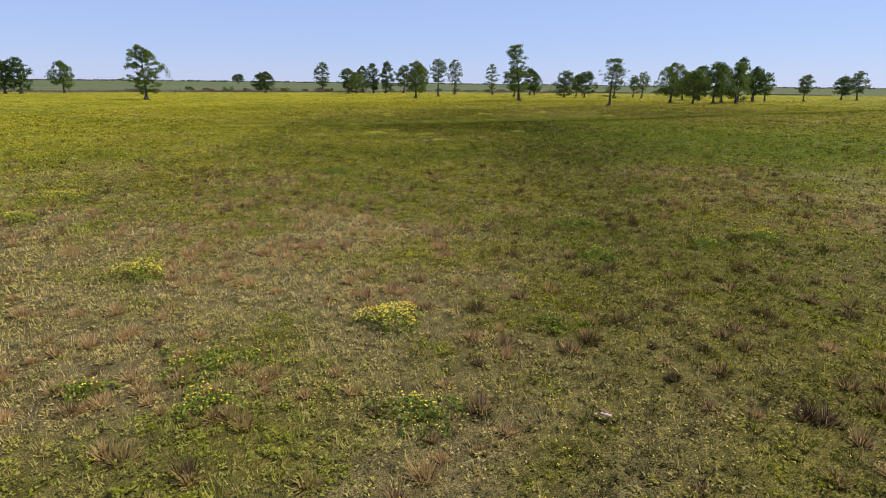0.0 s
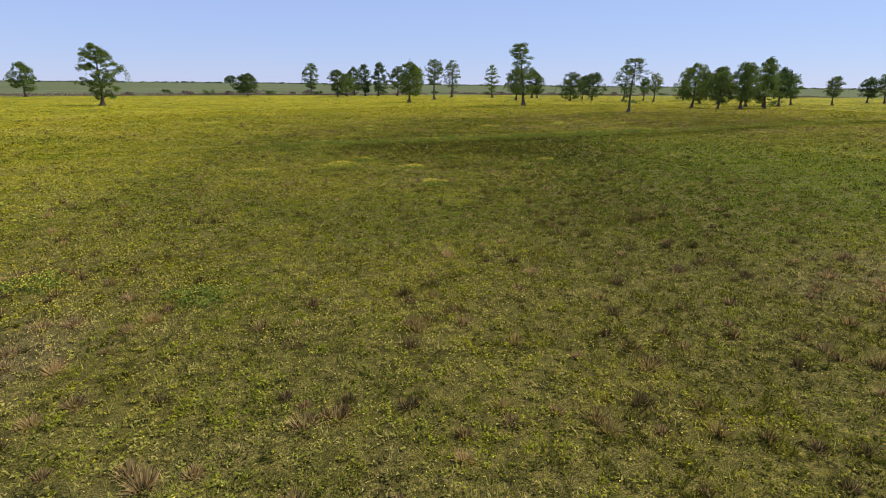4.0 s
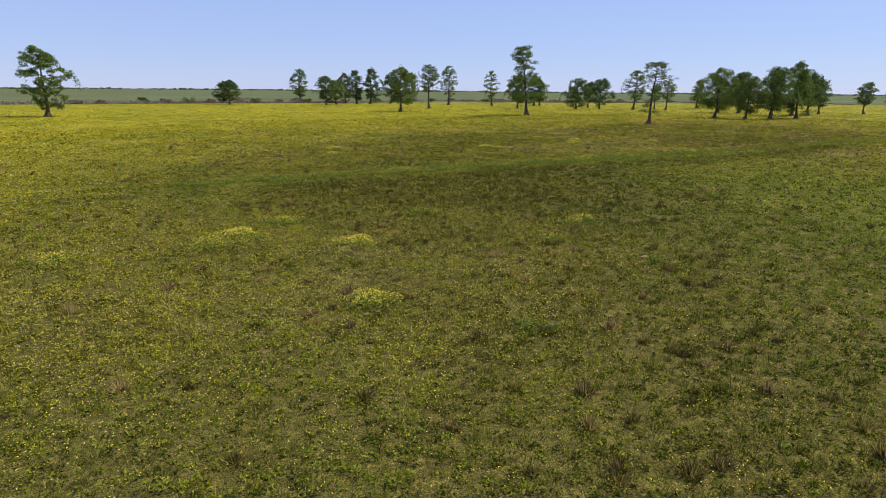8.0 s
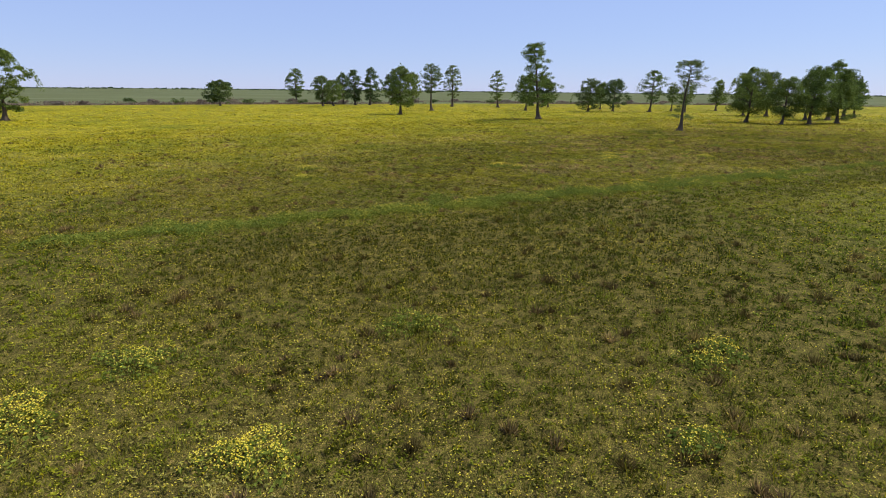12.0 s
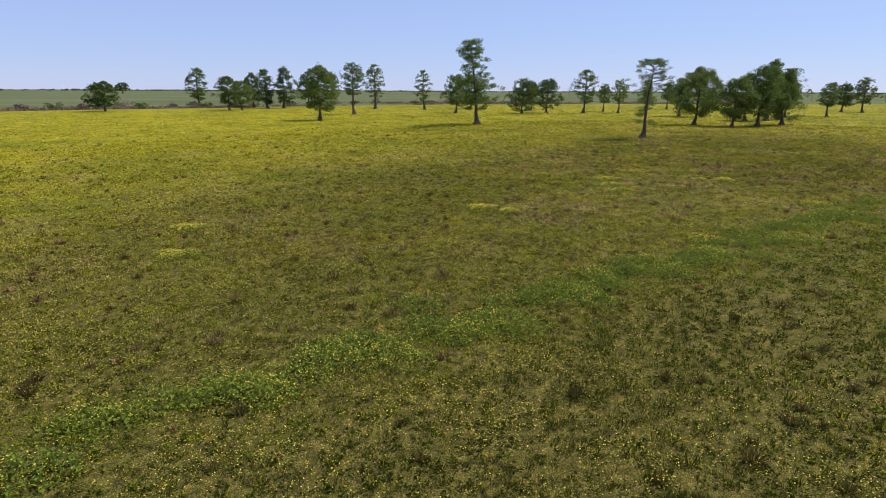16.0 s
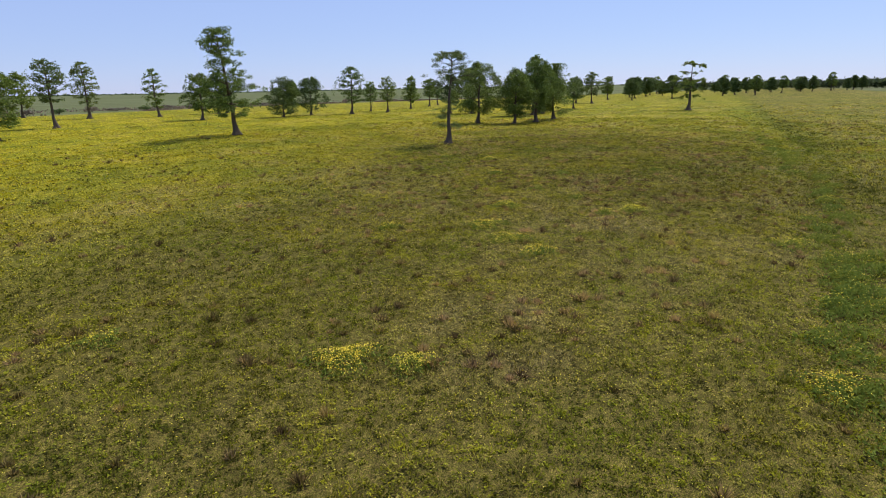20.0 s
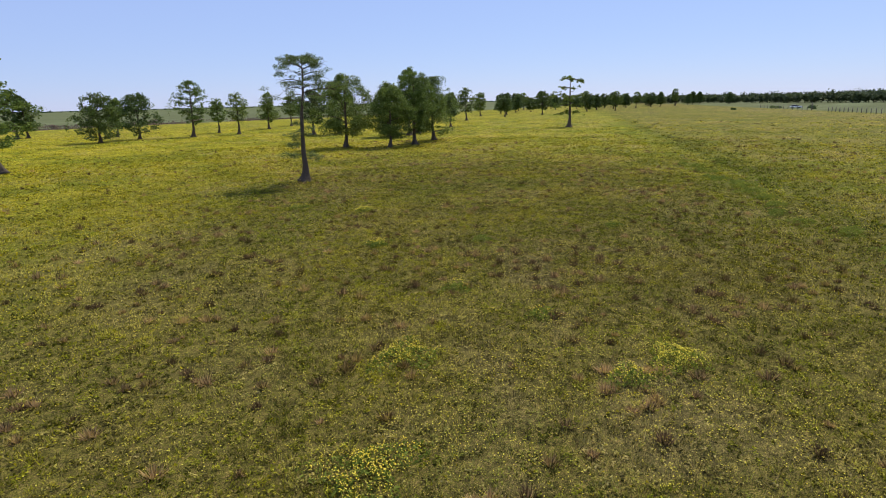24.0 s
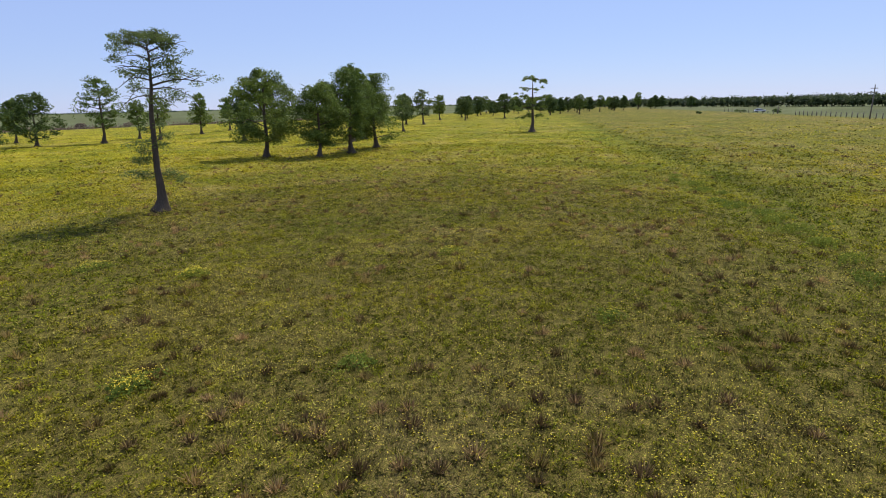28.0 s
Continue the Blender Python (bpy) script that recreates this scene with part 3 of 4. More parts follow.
# x, y, height, reach left, reach right, crown bottom, style, seed, leaves, leaf size, lean, axis, material, label
TREES = [
    (-77.4, 145.4, 13.2, 4.1, 4.8, 1.6, "open", 1, 9000, 0.26, 0.0, 20, LEAF, "large cypress with spreading crown, standing alone in flowers"),
    (-143.0, 190.8, 11.8, 4.0, 4.4, 1.5, "round", 2, 2200, 0.45, 0.0, 30, LEAF_DARK, ROUND),
    (-146.6, 188.6, 10.8, 3.5, 3.1, 1.4, "round", 3, 1800, 0.45, 0.0, 30, LEAF_DARK, ROUND),
    (-138.9, 206.4, 11.1, 3.8, 4.0, 2.0, "round", 4, 2200, 0.40, 0.0, 30, LEAF, ROUND),
    (-78.1, 243.1, 8.5, 4.8, 4.7, 1.3, "round", 5, 3200, 0.42, 0.0, 15, LEAF_DARK, "low round dark green tree at edge of flowering pasture"),
    (-63.2, 286.4, 14.4, 4.0, 4.0, 2.6, "open", 6, 3000, 0.40, 0.0, 0, LEAF, OPENC),
    (-44.1, 250.1, 10.5, 3.4, 4.2, 1.7, "round", 7, 2600, 0.38, 0.0, -14, LEAF_DARK, ROUND),
    (-41.6, 256.4, 9.4, 2.2, 4.4, 2.0, "round", 8, 2200, 0.38, 0.0, -14, LEAF, ROUND),
    (-42.2, 281.1, 12.6, 3.3, 2.9, 1.8, "round", 9, 2200, 0.40, 0.0, -14, LEAF_DARK, ROUND),
    (-36.1, 272.8, 13.6, 4.1, 2.6, 1.7, "round", 10, 2600, 0.40, 0.0, -14, LEAF_DARK, ROUND),
    (-30.2, 271.1, 14.1, 2.6, 4.5, 2.2, "round", 11, 2800, 0.40, 0.0, -14, LEAF_DARK, ROUND),
    (-11.4, 187.8, 11.9, 3.0, 4.3, 2.2, "round", 12, 6090, 0.26, 0.0, -14, LEAF, ROUND),
    (-22.7, 280.9, 13.2, 3.7, 3.4, 3.0, "round", 13, 2200, 0.40, 0.0, -14, LEAF_DARK, ROUND),
    (-14.7, 293.8, 13.4, 3.6, 3.9, 2.9, "round", 14, 2000, 0.40, 0.0, -14, LEAF, ROUND),
    (-4.5, 219.4, 13.9, 3.5, 3.7, 5.2, "open", 15, 3000, 0.30, 0.0, -14, LEAF_PALE, OPENC),
    (2.1, 265.3, 15.7, 3.3, 3.7, 3.5, "open", 16, 3000, 0.33, 0.0, -14, LEAF_PALE, OPENC),
    (19.1, 259.2, 13.5, 3.6, 2.7, 2.3, "open", 17, 1300, 0.42, 0.0, -14, LEAF, OPENC),
    (25.3, 229.0, 11.3, 4.0, 3.3, 2.4, "round", 18, 2800, 0.36, 0.0, -14, LEAF, ROUND),
    (37.0, 268.1, 12.0, 3.2, 3.0, 2.0, "round", 19, 2200, 0.40, 0.0, -14, LEAF_DARK, ROUND),
    (39.3, 268.1, 10.5, 2.4, 3.0, 2.0, "round", 20, 1600, 0.40, 0.0, -14, LEAF_DARK, ROUND),
    (20.3, 171.0, 15.8, 4.2, 5.6, 2.8, "tall", 21, 8700, 0.23, 5.0, -25, LEAF, "tallest cypress with narrow leaning top above wider lower crown"),
    (44.4, 225.2, 10.2, 4.4, 4.2, 1.0, "round", 22, 4200, 0.3, 0.0, -14, LEAF_DARK, CONE),
    (54.3, 248.9, 9.2, 2.5, 2.7, 2.1, "round", 23, 1600, 0.40, 0.0, -14, LEAF, ROUND),
    (53.6, 230.4, 10.0, 4.3, 4.6, 1.6, "round", 24, 3800, 0.3, 0.0, -14, LEAF_DARK, ROUND),
    (64.4, 227.6, 12.9, 3.7, 4.1, 3.1, "open", 25, 3400, 0.30, 0.0, -30, LEAF, OPENC),
    (75.4, 238.4, 8.7, 2.1, 2.4, 2.9, "open", 26, 1200, 0.36, 0.0, -30, LEAF, "small thin cypress with sparse crown in pasture"),
    (74.9, 226.2, 10.2, 2.4, 2.7, 3.2, "open", 27, 1300, 0.36, 0.0, -30, LEAF, "small thin cypress with sparse crown in pasture"),
    (94.4, 247.2, 10.3, 2.9, 2.7, 2.3, "cone", 28, 1800, 0.36, 0.0, -30, LEAF, CONE),
    (108.9, 259.0, 10.2, 2.6, 2.6, 3.0, "open", 29, 1500, 0.40, 0.0, -30, LEAF, OPENC),
    (119.0, 269.4, 9.5, 2.4, 2.6, 3.0, "open", 30, 1300, 0.40, 0.0, -30, LEAF_DARK, OPENC),
    (62.9, 165.5, 10.9, 4.4, 4.5, 1.9, "round", 31, 14000, 0.17, 0.0, -35, LEAF, "broad leafy green tree with dense rounded crown and flared trunk"),
    (85.7, 199.4, 11.5, 3.4, 3.8, 2.4, "round", 32, 3000, 0.32, 0.0, -35, LEAF_DARK, ROUND),
    (81.8, 203.8, 10.0, 3.0, 3.0, 2.4, "round", 33, 2400, 0.32, 0.0, -35, LEAF_DARK, ROUND),
    (66.8, 159.5, 8.9, 3.6, 3.6, 1.7, "round", 34, 11000, 0.17, 0.0, -40, LEAF, ROUND),
    (73.0, 160.6, 11.4, 3.9, 3.8, 1.8, "round", 35, 13000, 0.17, 0.0, -40, LEAF, ROUND),
    (89.3, 179.8, 13.4, 2.6, 2.6, 5.0, "open", 36, 3200, 0.28, 0.0, -40, LEAF, OPENC),
    (81.1, 164.4, 11.2, 3.3, 3.9, 1.6, "cone", 37, 11500, 0.17, 0.0, -40, LEAF, CONE),
    (85.0, 181.3, 10.4, 3.0, 3.0, 2.4, "round", 38, 3000, 0.30, 0.0, -40, LEAF, ROUND),
    (96.1, 184.1, 11.0, 2.6, 3.2, 2.6, "round", 39, 3000, 0.30, 0.0, -40, LEAF_DARK, ROUND),
    (98.6, 188.2, 10.2, 2.8, 3.0, 2.4, "round", 51, 2600, 0.30, 0.0, -40, LEAF, ROUND),
    (105.7, 194.4, 9.4, 2.8, 2.8, 2.2, "open", 52, 2400, 0.30, 0.0, -40, LEAF, OPENC),
    (121.5, 198.8, 8.8, 3.1, 2.7, 2.7, "open", 40, 2000, 0.34, 0.0, -40, LEAF_PALE, "pale sparse cypress with thin crown in pasture"),
    (160.2, 228.0, 11.2, 3.4, 3.0, 2.6, "open", 41, 2400, 0.38, 0.0, -40, LEAF_PALE, OPENC),
    (158.0, 233.9, 9.6, 3.4, 3.0, 2.0, "round", 42, 2200, 0.38, 0.0, -40, LEAF_DARK, ROUND),
    (201.6, 257.2, 10.3, 3.3, 2.7, 2.5, "open", 43, 2000, 0.42, 0.0, -40, LEAF, OPENC),
    (195.1, 238.5, 8.2, 3.3, 2.8, 2.2, "round", 44, 2200, 0.42, 0.0, -40, LEAF_DARK, ROUND),
    (222.4, 239.0, 10.1, 4.0, 3.3, 2.5, "round", 45, 2400, 0.45, 0.0, -45, LEAF_DARK, ROUND),
    (221.2, 258.2, 9.9, 3.6, 3.6, 1.8, "round", 46, 2200, 0.45, 0.0, -45, LEAF_DARK, ROUND),
    (236.1, 273.5, 9.5, 3.3, 3.3, 1.8, "round", 47, 2000, 0.45, 0.0, -45, LEAF_DARK, ROUND),
]
for x, y, h, le, ri, cb, style, seed, nl, size, lean, axis, mat, label in TREES:
    nm = "bushy_tree" if style in ("round", "cone") else "cypress_tree"
    make_tree(nm, x, y, h, le, ri, cb, style, seed, nl, size, None, lean, axis, mat, label, lean_to=-116 if lean else None)

# the flat-topped cypress that the path comes nearest to: limbs as height, bearing, reach, climb, sag, leaf share, girth
NEAR_LIMBS = [
    (10.0, 3.1, 1.7, 0.45, 0.1, 1.8, 0.5), (9.7, 2.8, 2.0, 0.5, 0.15, 1.8, 0.6), (10.1, 2.3, 1.5, 0.5, 0.0, 1.6, 0.45), (9.5, 0.05, 2.1, 0.35, 0.3, 1.8, 0.6), (9.9, 0.4, 1.9, 0.4, 0.1, 1.7, 0.5), (10.2, -0.4, 1.2, 0.4, 0.0, 1.5, 0.4),
    (9.8, -0.9, 1.7, 0.45, 0.2, 1.6, 0.5), (10.0, 1.5, 1.6, 0.4, 0.1, 1.6, 0.5), (9.6, -2.3, 1.6, 0.4, 0.1, 1.6, 0.5), (9.1, 3.0, 1.7, 0.15, 0.2, 1.1, 0.5), (9.0, 0.2, 2.0, 0.1, 0.2, 1.0, 0.5), (9.2, 1.9, 1.3, 0.2, 0.1, 1.0, 0.4),
    (8.5, 3.2, 2.3, -0.1, 0.3, 1.6, 0.6), (8.6, -0.1, 2.4, 0.05, 0.35, 1.3, 0.6), (8.2, 2.7, 1.8, -0.2, 0.3, 1.3, 0.5), (8.1, -1.4, 1.6, 0.1, 0.2, 1.1, 0.5), (7.9, 3.1, 2.2, -0.6, 0.4, 1.2, 0.6), (8.0, 0.3, 2.7, -0.2, 0.4, 1.2, 0.6),
    (7.6, 0.05, 3.3, 0.2, 0.35, 1.3, 0.8), (7.4, 0.4, 2.4, -0.6, 0.4, 1.0, 0.6), (7.4, 3.0, 1.9, -1.0, 0.5, 0.8, 0.5), (7.0, 3.05, 2.3, -0.8, 0.45, 0.35, 0.5), (6.8, -0.3, 1.9, -0.5, 0.3, 0.7, 0.5), (6.3, 1.6, 1.0, -0.2, 0.1, 0.5, 0.4),
    (5.4, 0.3, 0.6, -0.1, 0.1, 0.8, 0.3), (5.1, 3.0, 0.9, -0.2, 0.1, 1.2, 0.35), (4.8, 0.1, 0.7, -0.2, 0.1, 1.0, 0.3), (4.4, 2.9, 1.2, -0.4, 0.1, 1.8, 0.4), (4.0, 0.2, 0.9, 0.1, 0.1, 1.4, 0.35), (3.8, -2.4, 1.0, -0.3, 0.1, 1.4, 0.35),
    (3.4, 3.0, 1.1, -0.3, 0.1, 1.5, 0.4), (2.5, 3.15, 1.5, -0.1, -0.1, 1.7, 0.45), (2.3, 0.3, 1.2, -0.2, 0.1, 1.3, 0.35), (2.0, 0.6, 1.4, -0.3, 0.1, 1.0, 0.35),
]
make_tree("cypress_tree", 37.35, 136.42, 10.85, 3.2, 3.2, 6.2, "flat", 77, 13000, 0.1, 0.2, 0.6, -49.0, LEAF_PALE, "flat-topped cypress with bare buttressed trunk and sparse tiered limbs", clump=0.5, specs=NEAR_LIMBS)
LONE_LIMBS = [
    (11.0, 3.1, 2.4, 0.2, 0.1, 2.0, 1.0), (10.9, 0.0, 2.8, 0.0, 0.2, 2.0, 1.0), (11.2, 1.5, 1.8, 0.3, 0.1, 1.8, 0.9), (10.8, -1.5, 1.8, 0.2, 0.1, 1.8, 0.9),
    (9.2, 2.9, 2.2, 0.0, 0.1, 1.6, 0.9), (8.9, 0.2, 2.0, 0.2, 0.1, 1.6, 0.9), (7.2, 3.2, 3.2, 0.3, 0.2, 2.6, 1.0), (7.0, 0.0, 2.8, 0.2, 0.2, 2.6, 1.0),
    (6.6, 1.5, 2.6, 0.3, 0.1, 2.6, 1.0), (6.4, -1.6, 2.6, 0.2, 0.1, 2.6, 1.0), (5.2, 2.6, 2.8, -0.2, 0.2, 2.4, 1.0), (5.0, -0.5, 2.6, -0.2, 0.2, 2.4, 1.0),
    (3.8, 3.3, 2.8, -0.6, 0.2, 2.0, 0.9), (3.6, 0.3, 2.6, -0.5, 0.2, 2.0, 0.9), (3.4, 1.9, 2.0, -0.3, 0.1, 1.6, 0.8),
]
make_tree("cypress_tree", 130.9, 168.0, 11.9, 3.1, 3.1, 2.2, "flat", 78, 4200, 0.28, 0.3, 0.0, -45.0, LEAF, "lone cypress with flat crown tiers and low skirt of branches", clump=0.5, specs=LONE_LIMBS)

# scattered trees far down the pasture, copies of three kinds
rng = np.random.default_rng(5)
kinds = [
    make_tree("bushy_tree", 272.0, 246.0, 9.4, 3.4, 3.4, 1.6, "round", 91, 1500, 0.55, None, 0.0, 0.0, LEAF_DARK, "dark green tree in loose row far down the pasture", group="far row of trees"),
    make_tree("bushy_tree", 297.0, 254.6, 8.6, 3.0, 3.0, 1.6, "cone", 92, 1500, 0.55, None, 0.0, 0.0, LEAF_DARK, "dark green tree in loose row far down the pasture", group="far row of trees"),
    make_tree("cypress_tree", 287.0, 238.0, 9.8, 2.8, 2.8, 2.8, "open", 93, 1100, 0.55, None, 0.0, 0.0, LEAF, "thin cypress in loose row far down the pasture", group="far row of trees"),
]
FAR = [(257, 280), (268, 278), (304, 307), (286, 300), (310, 290), (322, 276), (330, 262), (338, 292), (345, 255), (352, 280), (362, 270), (372, 286), (381, 262), (391, 260),
       (398, 290), (405, 275), (412, 300), (420, 262), (428, 285), (433, 258), (446, 296), (452, 262), (457, 259), (465, 280), (476, 244), (300, 320), (325, 325), (350, 320), (376, 325), (402, 330), (430, 335), (284, 330)]
for i, (x, y) in enumerate(FAR):
    src = kinds[i % 3]
    s = rng.uniform(0.8, 1.15)
    c = copy_thing(src, pose(x, y, -0.03, 0, 0, rng.uniform(0, 360)))
    c.scale = (s, s, s * rng.uniform(0.9, 1.1))

# one dark tree out on the marsh
make_tree("bushy_tree", -330, 905, 15.0, 9.0, 9.0, 4.0, "round", 95, 900, 1.4, 0.5, 0.0, 0.0, LEAF_DARK, "single dark tree far out on the marsh", group="")


# ---- woodland, brush and marsh edge ----
def make_woods():
    """The wood that closes the pasture on the east, and a thin line of trees on the marsh horizon."""
    rng = np.random.default_rng(8)
    line = np.array([(640, 560), (600, 440), (545, 330), (500, 250), (450, 170), (425, 112), (395, 40), (360, -60), (300, -200)], float)
    seg = np.linspace(0, len(line) - 1, 900)
    cx, cy = (np.interp(seg, np.arange(len(line)), line[:, a]) for a in (0, 1))
    row = rng.integers(0, 4, len(seg))
    cx, cy = cx + row * 6 + rng.normal(0, 2, len(seg)), cy + rng.normal(0, 2, len(seg))
    tall = 6.0 + 0.7 * row + rng.normal(0, 0.5, len(seg)) + 1.2 * (vnoise(cx, cy, 40, 9) - 0.5)
    n = 60
    c = np.repeat(np.stack([cx, cy, tall * 0.52], 1), n, axis=0)
    d = rng.normal(size=(len(c), 3))
    d /= np.linalg.norm(d, axis=1)[:, None]
    d *= (rng.uniform(0, 1, len(c)) ** 0.35)[:, None]
    t = np.repeat(tall, n)
    pts = c + d * np.stack([t * 0.45, t * 0.45, t * 0.5], 1)
    inner = np.tile(np.arange(n), len(seg)) < 22
    pts[inner] = c[inner] + (pts[inner] - c[inner]) * 0.6
    v, f = leaf_cards(pts, np.where(inner, 2.4, 0.95), rng, 0.3, 0.9)
    tagged(part("woodland", v, f, LEAF_FAR), "dense green woodland edge beyond the pasture", "woods", kind="stuff")
    # stems
    vs, fs, o = [], [], 0
    for k in range(0, len(seg), 3):
        v, f = tube([(cx[k], cy[k], 0), (cx[k], cy[k], tall[k] * 0.6)], [0.22, 0.12], 4, cap=False)
        vs.append(v)
        fs.append(f[0] + o)
        o += len(v)
    tagged(part("woodland_stems", np.vstack(vs), np.vstack(fs), BARK), "grey trunks inside the woodland edge", "woods", kind="stuff")
    a = rng.uniform(radians(38), radians(150), 2600)
    r = rng.uniform(2100, 2500, len(a))
    z = rng.uniform(0.3, 3.5, len(a)) * (0.4 + vnoise(a * 300, 0 * a, 9, 4))
    v, f = leaf_cards(np.stack([r * np.cos(a), r * np.sin(a), z], 1), 12, rng, 0.9, 0.25)
    tagged(part("far_treeline", v, f, LEAF_FAR), "thin dark line of trees on the horizon", "woods", kind="stuff")


def make_bush(x, y, w, h, seed, mat, label, name="shrub", leaf=0.45, n=420):
    rng = np.random.default_rng(seed)
    root = new(name)
    root.location = (x, y, -0.03)
    for i in range(6):
        az = i * 1.05 + rng.uniform(-0.3, 0.3)
        pts = curve_limb(np.array([0, 0, 0.0]), az, w * 0.35 * rng.uniform(0.6, 1), h * rng.uniform(0.6, 0.95), 0.1, rng)
        v, f = tube(pts, np.linspace(0.06, 0.015, len(pts)), 5)
        part("stem", v, f, BARK, root)
    k = 9
    cs = np.stack([rng.uniform(-0.4, 0.4, k) * w, rng.uniform(-0.3, 0.3, k) * w, rng.uniform(0.3, 0.75, k) * h], 1)
    d = rng.normal(size=(n, 3))
    d /= np.linalg.norm(d, axis=1)[:, None]
    pts = cs[rng.integers(0, k, n)] + d * (rng.uniform(0, 1, n) ** 0.4)[:, None] * np.array([w * 0.2, w * 0.2, h * 0.28])
    pts[:, 2] = np.maximum(pts[:, 2], 0.1)
    v, f = leaf_cards(pts, leaf, rng)
    part("foliage", v, f, mat, root)
    return tagged(root, label, "shrub", "scrub along the marsh edge")


make_woods()
rng = np.random.default_rng(12)
for k, x in enumerate([-128, -121, -113, -108, -104, -99, -92, -85, -77, -70, -64, -58, -49, -44, -31, -22, -15, -6, 4, 12, 22, 30, 41, 50, 60, 72, 84, 97, 112, 126]):
    y = float(field_edge(np.array([x]))[0]) + rng.uniform(3, 16)
    brown = k % 3 != 2
    make_bush(x, y, rng.uniform(3.5, 7), rng.uniform(1.3, 2.6), 200 + k, SCRUB if brown else LEAF_DARK, "brown leafless scrub bush at marsh edge" if brown else "low dark green bush at marsh edge")


def make_reeds():
    """Brown rank growth in a strip behind the pasture's edge."""
    rng = np.random.default_rng(14)
    n = 26000
    x = rng.uniform(-170, 230, n)
    y = field_edge(x) + 1.5 + rng.exponential(14, n)
    keep = rng.uniform(0, 1, n) < step(0.4, 0.62, fbm(x, y * 2, 30, 16))
    x, y = x[keep], y[keep]
    n = len(x)
    hgt = rng.uniform(0.3, 0.8, n) * (0.5 + fbm(x, y, 18, 6))
    a = rng.uniform(0, np.pi, n)
    w = rng.uniform(0.15, 0.4, n)
    dx, dy = np.cos(a) * w, np.sin(a) * w
    z = np.zeros(n)
    v = np.stack([np.stack([x - dx, y - dy, z], 1), np.stack([x + dx, y + dy, z], 1), np.stack([x + rng.normal(0, 0.2, n), y + rng.normal(0, 0.2, n), hgt], 1)], 1).reshape(-1, 3)
    tagged(part("marsh_reeds", v, np.arange(3 * n).reshape(-1, 3), SCRUB), "rank brown reeds fringing the marsh behind the pasture", "reeds", kind="stuff")


make_reeds()


# ---- fence, poles and car beyond the pasture ----
def make_fence(a, b, n):
    root = new("field_fence")
    a, b = np.array(a), np.array(b)
    rng = np.random.default_rng(3)
    for i in range(n):
        p = a + (b - a) * i / (n - 1)
        hgt = rng.uniform(1.45, 1.75)
        v, f = tube([(0, 0, -0.2), (rng.normal(0, 0.03), rng.normal(0, 0.03), hgt)], [0.13, 0.11], 7)
        part("post", v + np.array([p[0], p[1], 0]), f, WEATHERED, root)
    for z in (0.45, 0.85, 1.25):
        v, f = tube([(*(a + (b - a) * k), z) for k in np.linspace(0, 1, n)], [0.012] * n, 4)
        part("wire", v, f, WEATHERED, root, "thin rusty fence wire")
    tagged(root, "weathered timber post and wire fence along field", "fence")


def make_pole(x, y, h, turn):
    root = new("utility_pole")
    root.location = (x, y, -0.02)
    root.rotation_euler = (0, 0, radians(turn))
    v, f = tube([(0, 0, -0.3), (0, 0, h * 0.5), (0.02, 0, h)], [0.17, 0.15, 0.11], 10)
    part("pole", v, f, WEATHERED, root, smooth=True)
    for z in (h - 1.0, h - 2.0):
        v, f = block((-1.1, 0.1, z - 0.06), (1.1, 0.2, z + 0.06))
        part("crossarm", v, f, WEATHERED, root)
        for q in (-1.0, -0.45, 0.45, 1.0):
            v, f = tube([(q, 0.15, z + 0.06), (q, 0.15, z + 0.14), (q, 0.15, z + 0.24)], [0.04, 0.06, 0.03], 8)
            part("insulator", v, f, WEATHERED, root)
    return tagged(root, "weathered timber utility pole with crossarms beside fence", "pole", "power line poles")


def make_car(x, y, turn):
    paint = make_plain("white_car_paint", (0.75, 0.75, 0.74), (0.8, 0.8, 0.79), 1.0, 0.35)
    glass = make_plain("dark_car_glass", (0.03, 0.035, 0.04), (0.05, 0.05, 0.055), 1.0, 0.1)
    rubber = make_plain("tyre_rubber", (0.02, 0.02, 0.02), (0.03, 0.03, 0.03), 9.0, 0.9)
    root = new("car")
    root.location, root.rotation_euler = (x, y, 0.0), (0, 0, radians(turn))
    prof = [(-2.2, 0.35), (-2.25, 0.75), (-2.1, 0.95), (-1.0, 1.0), (0.9, 1.0), (2.0, 0.92), (2.25, 0.7), (2.2, 0.35)]
    roof = [(-1.9, 0.98), (-1.5, 1.45), (0.3, 1.5), (1.05, 1.0)]

    def prism(p, w0, w1):
        n = len(p)
        v = [(a, -w0 if k in (0, n - 1) else -w1, b) for k, (a, b) in enumerate(p)] + [(a, w0 if k in (0, n - 1) else w1, b) for k, (a, b) in enumerate(p)]
        q = [(k, (k + 1) % n, (k + 1) % n + n, k + n) for k in range(n)]
        t = [(0, k + 1, k) for k in range(1, n - 1)] + [(n, n + k, n + k + 1) for k in range(1, n - 1)]
        return np.array(v, float), [np.array(q), np.array(t)]

    v, f = prism(prof, 0.86, 0.88)
    part("body", v, f, paint, root, smooth=False)
    v, f = prism(roof, 0.8, 0.66)
    part("cabin", v, f, glass, root)
    v, f = block((-1.45, -0.64, 1.46), (0.25, 0.64, 1.54))
    part("roof", v, f, paint, root)
    for sx in (-1.4, 1.4):
        for sy in (-0.86, 0.86):
            v, f = tube([(sx, sy - 0.1, 0.33), (sx, sy + 0.1, 0.33)], [0.33, 0.33], 16)
            part("wheel", v, f, rubber, root, smooth=False)
    tagged(root, "white car parked on farm track by woods", "car")


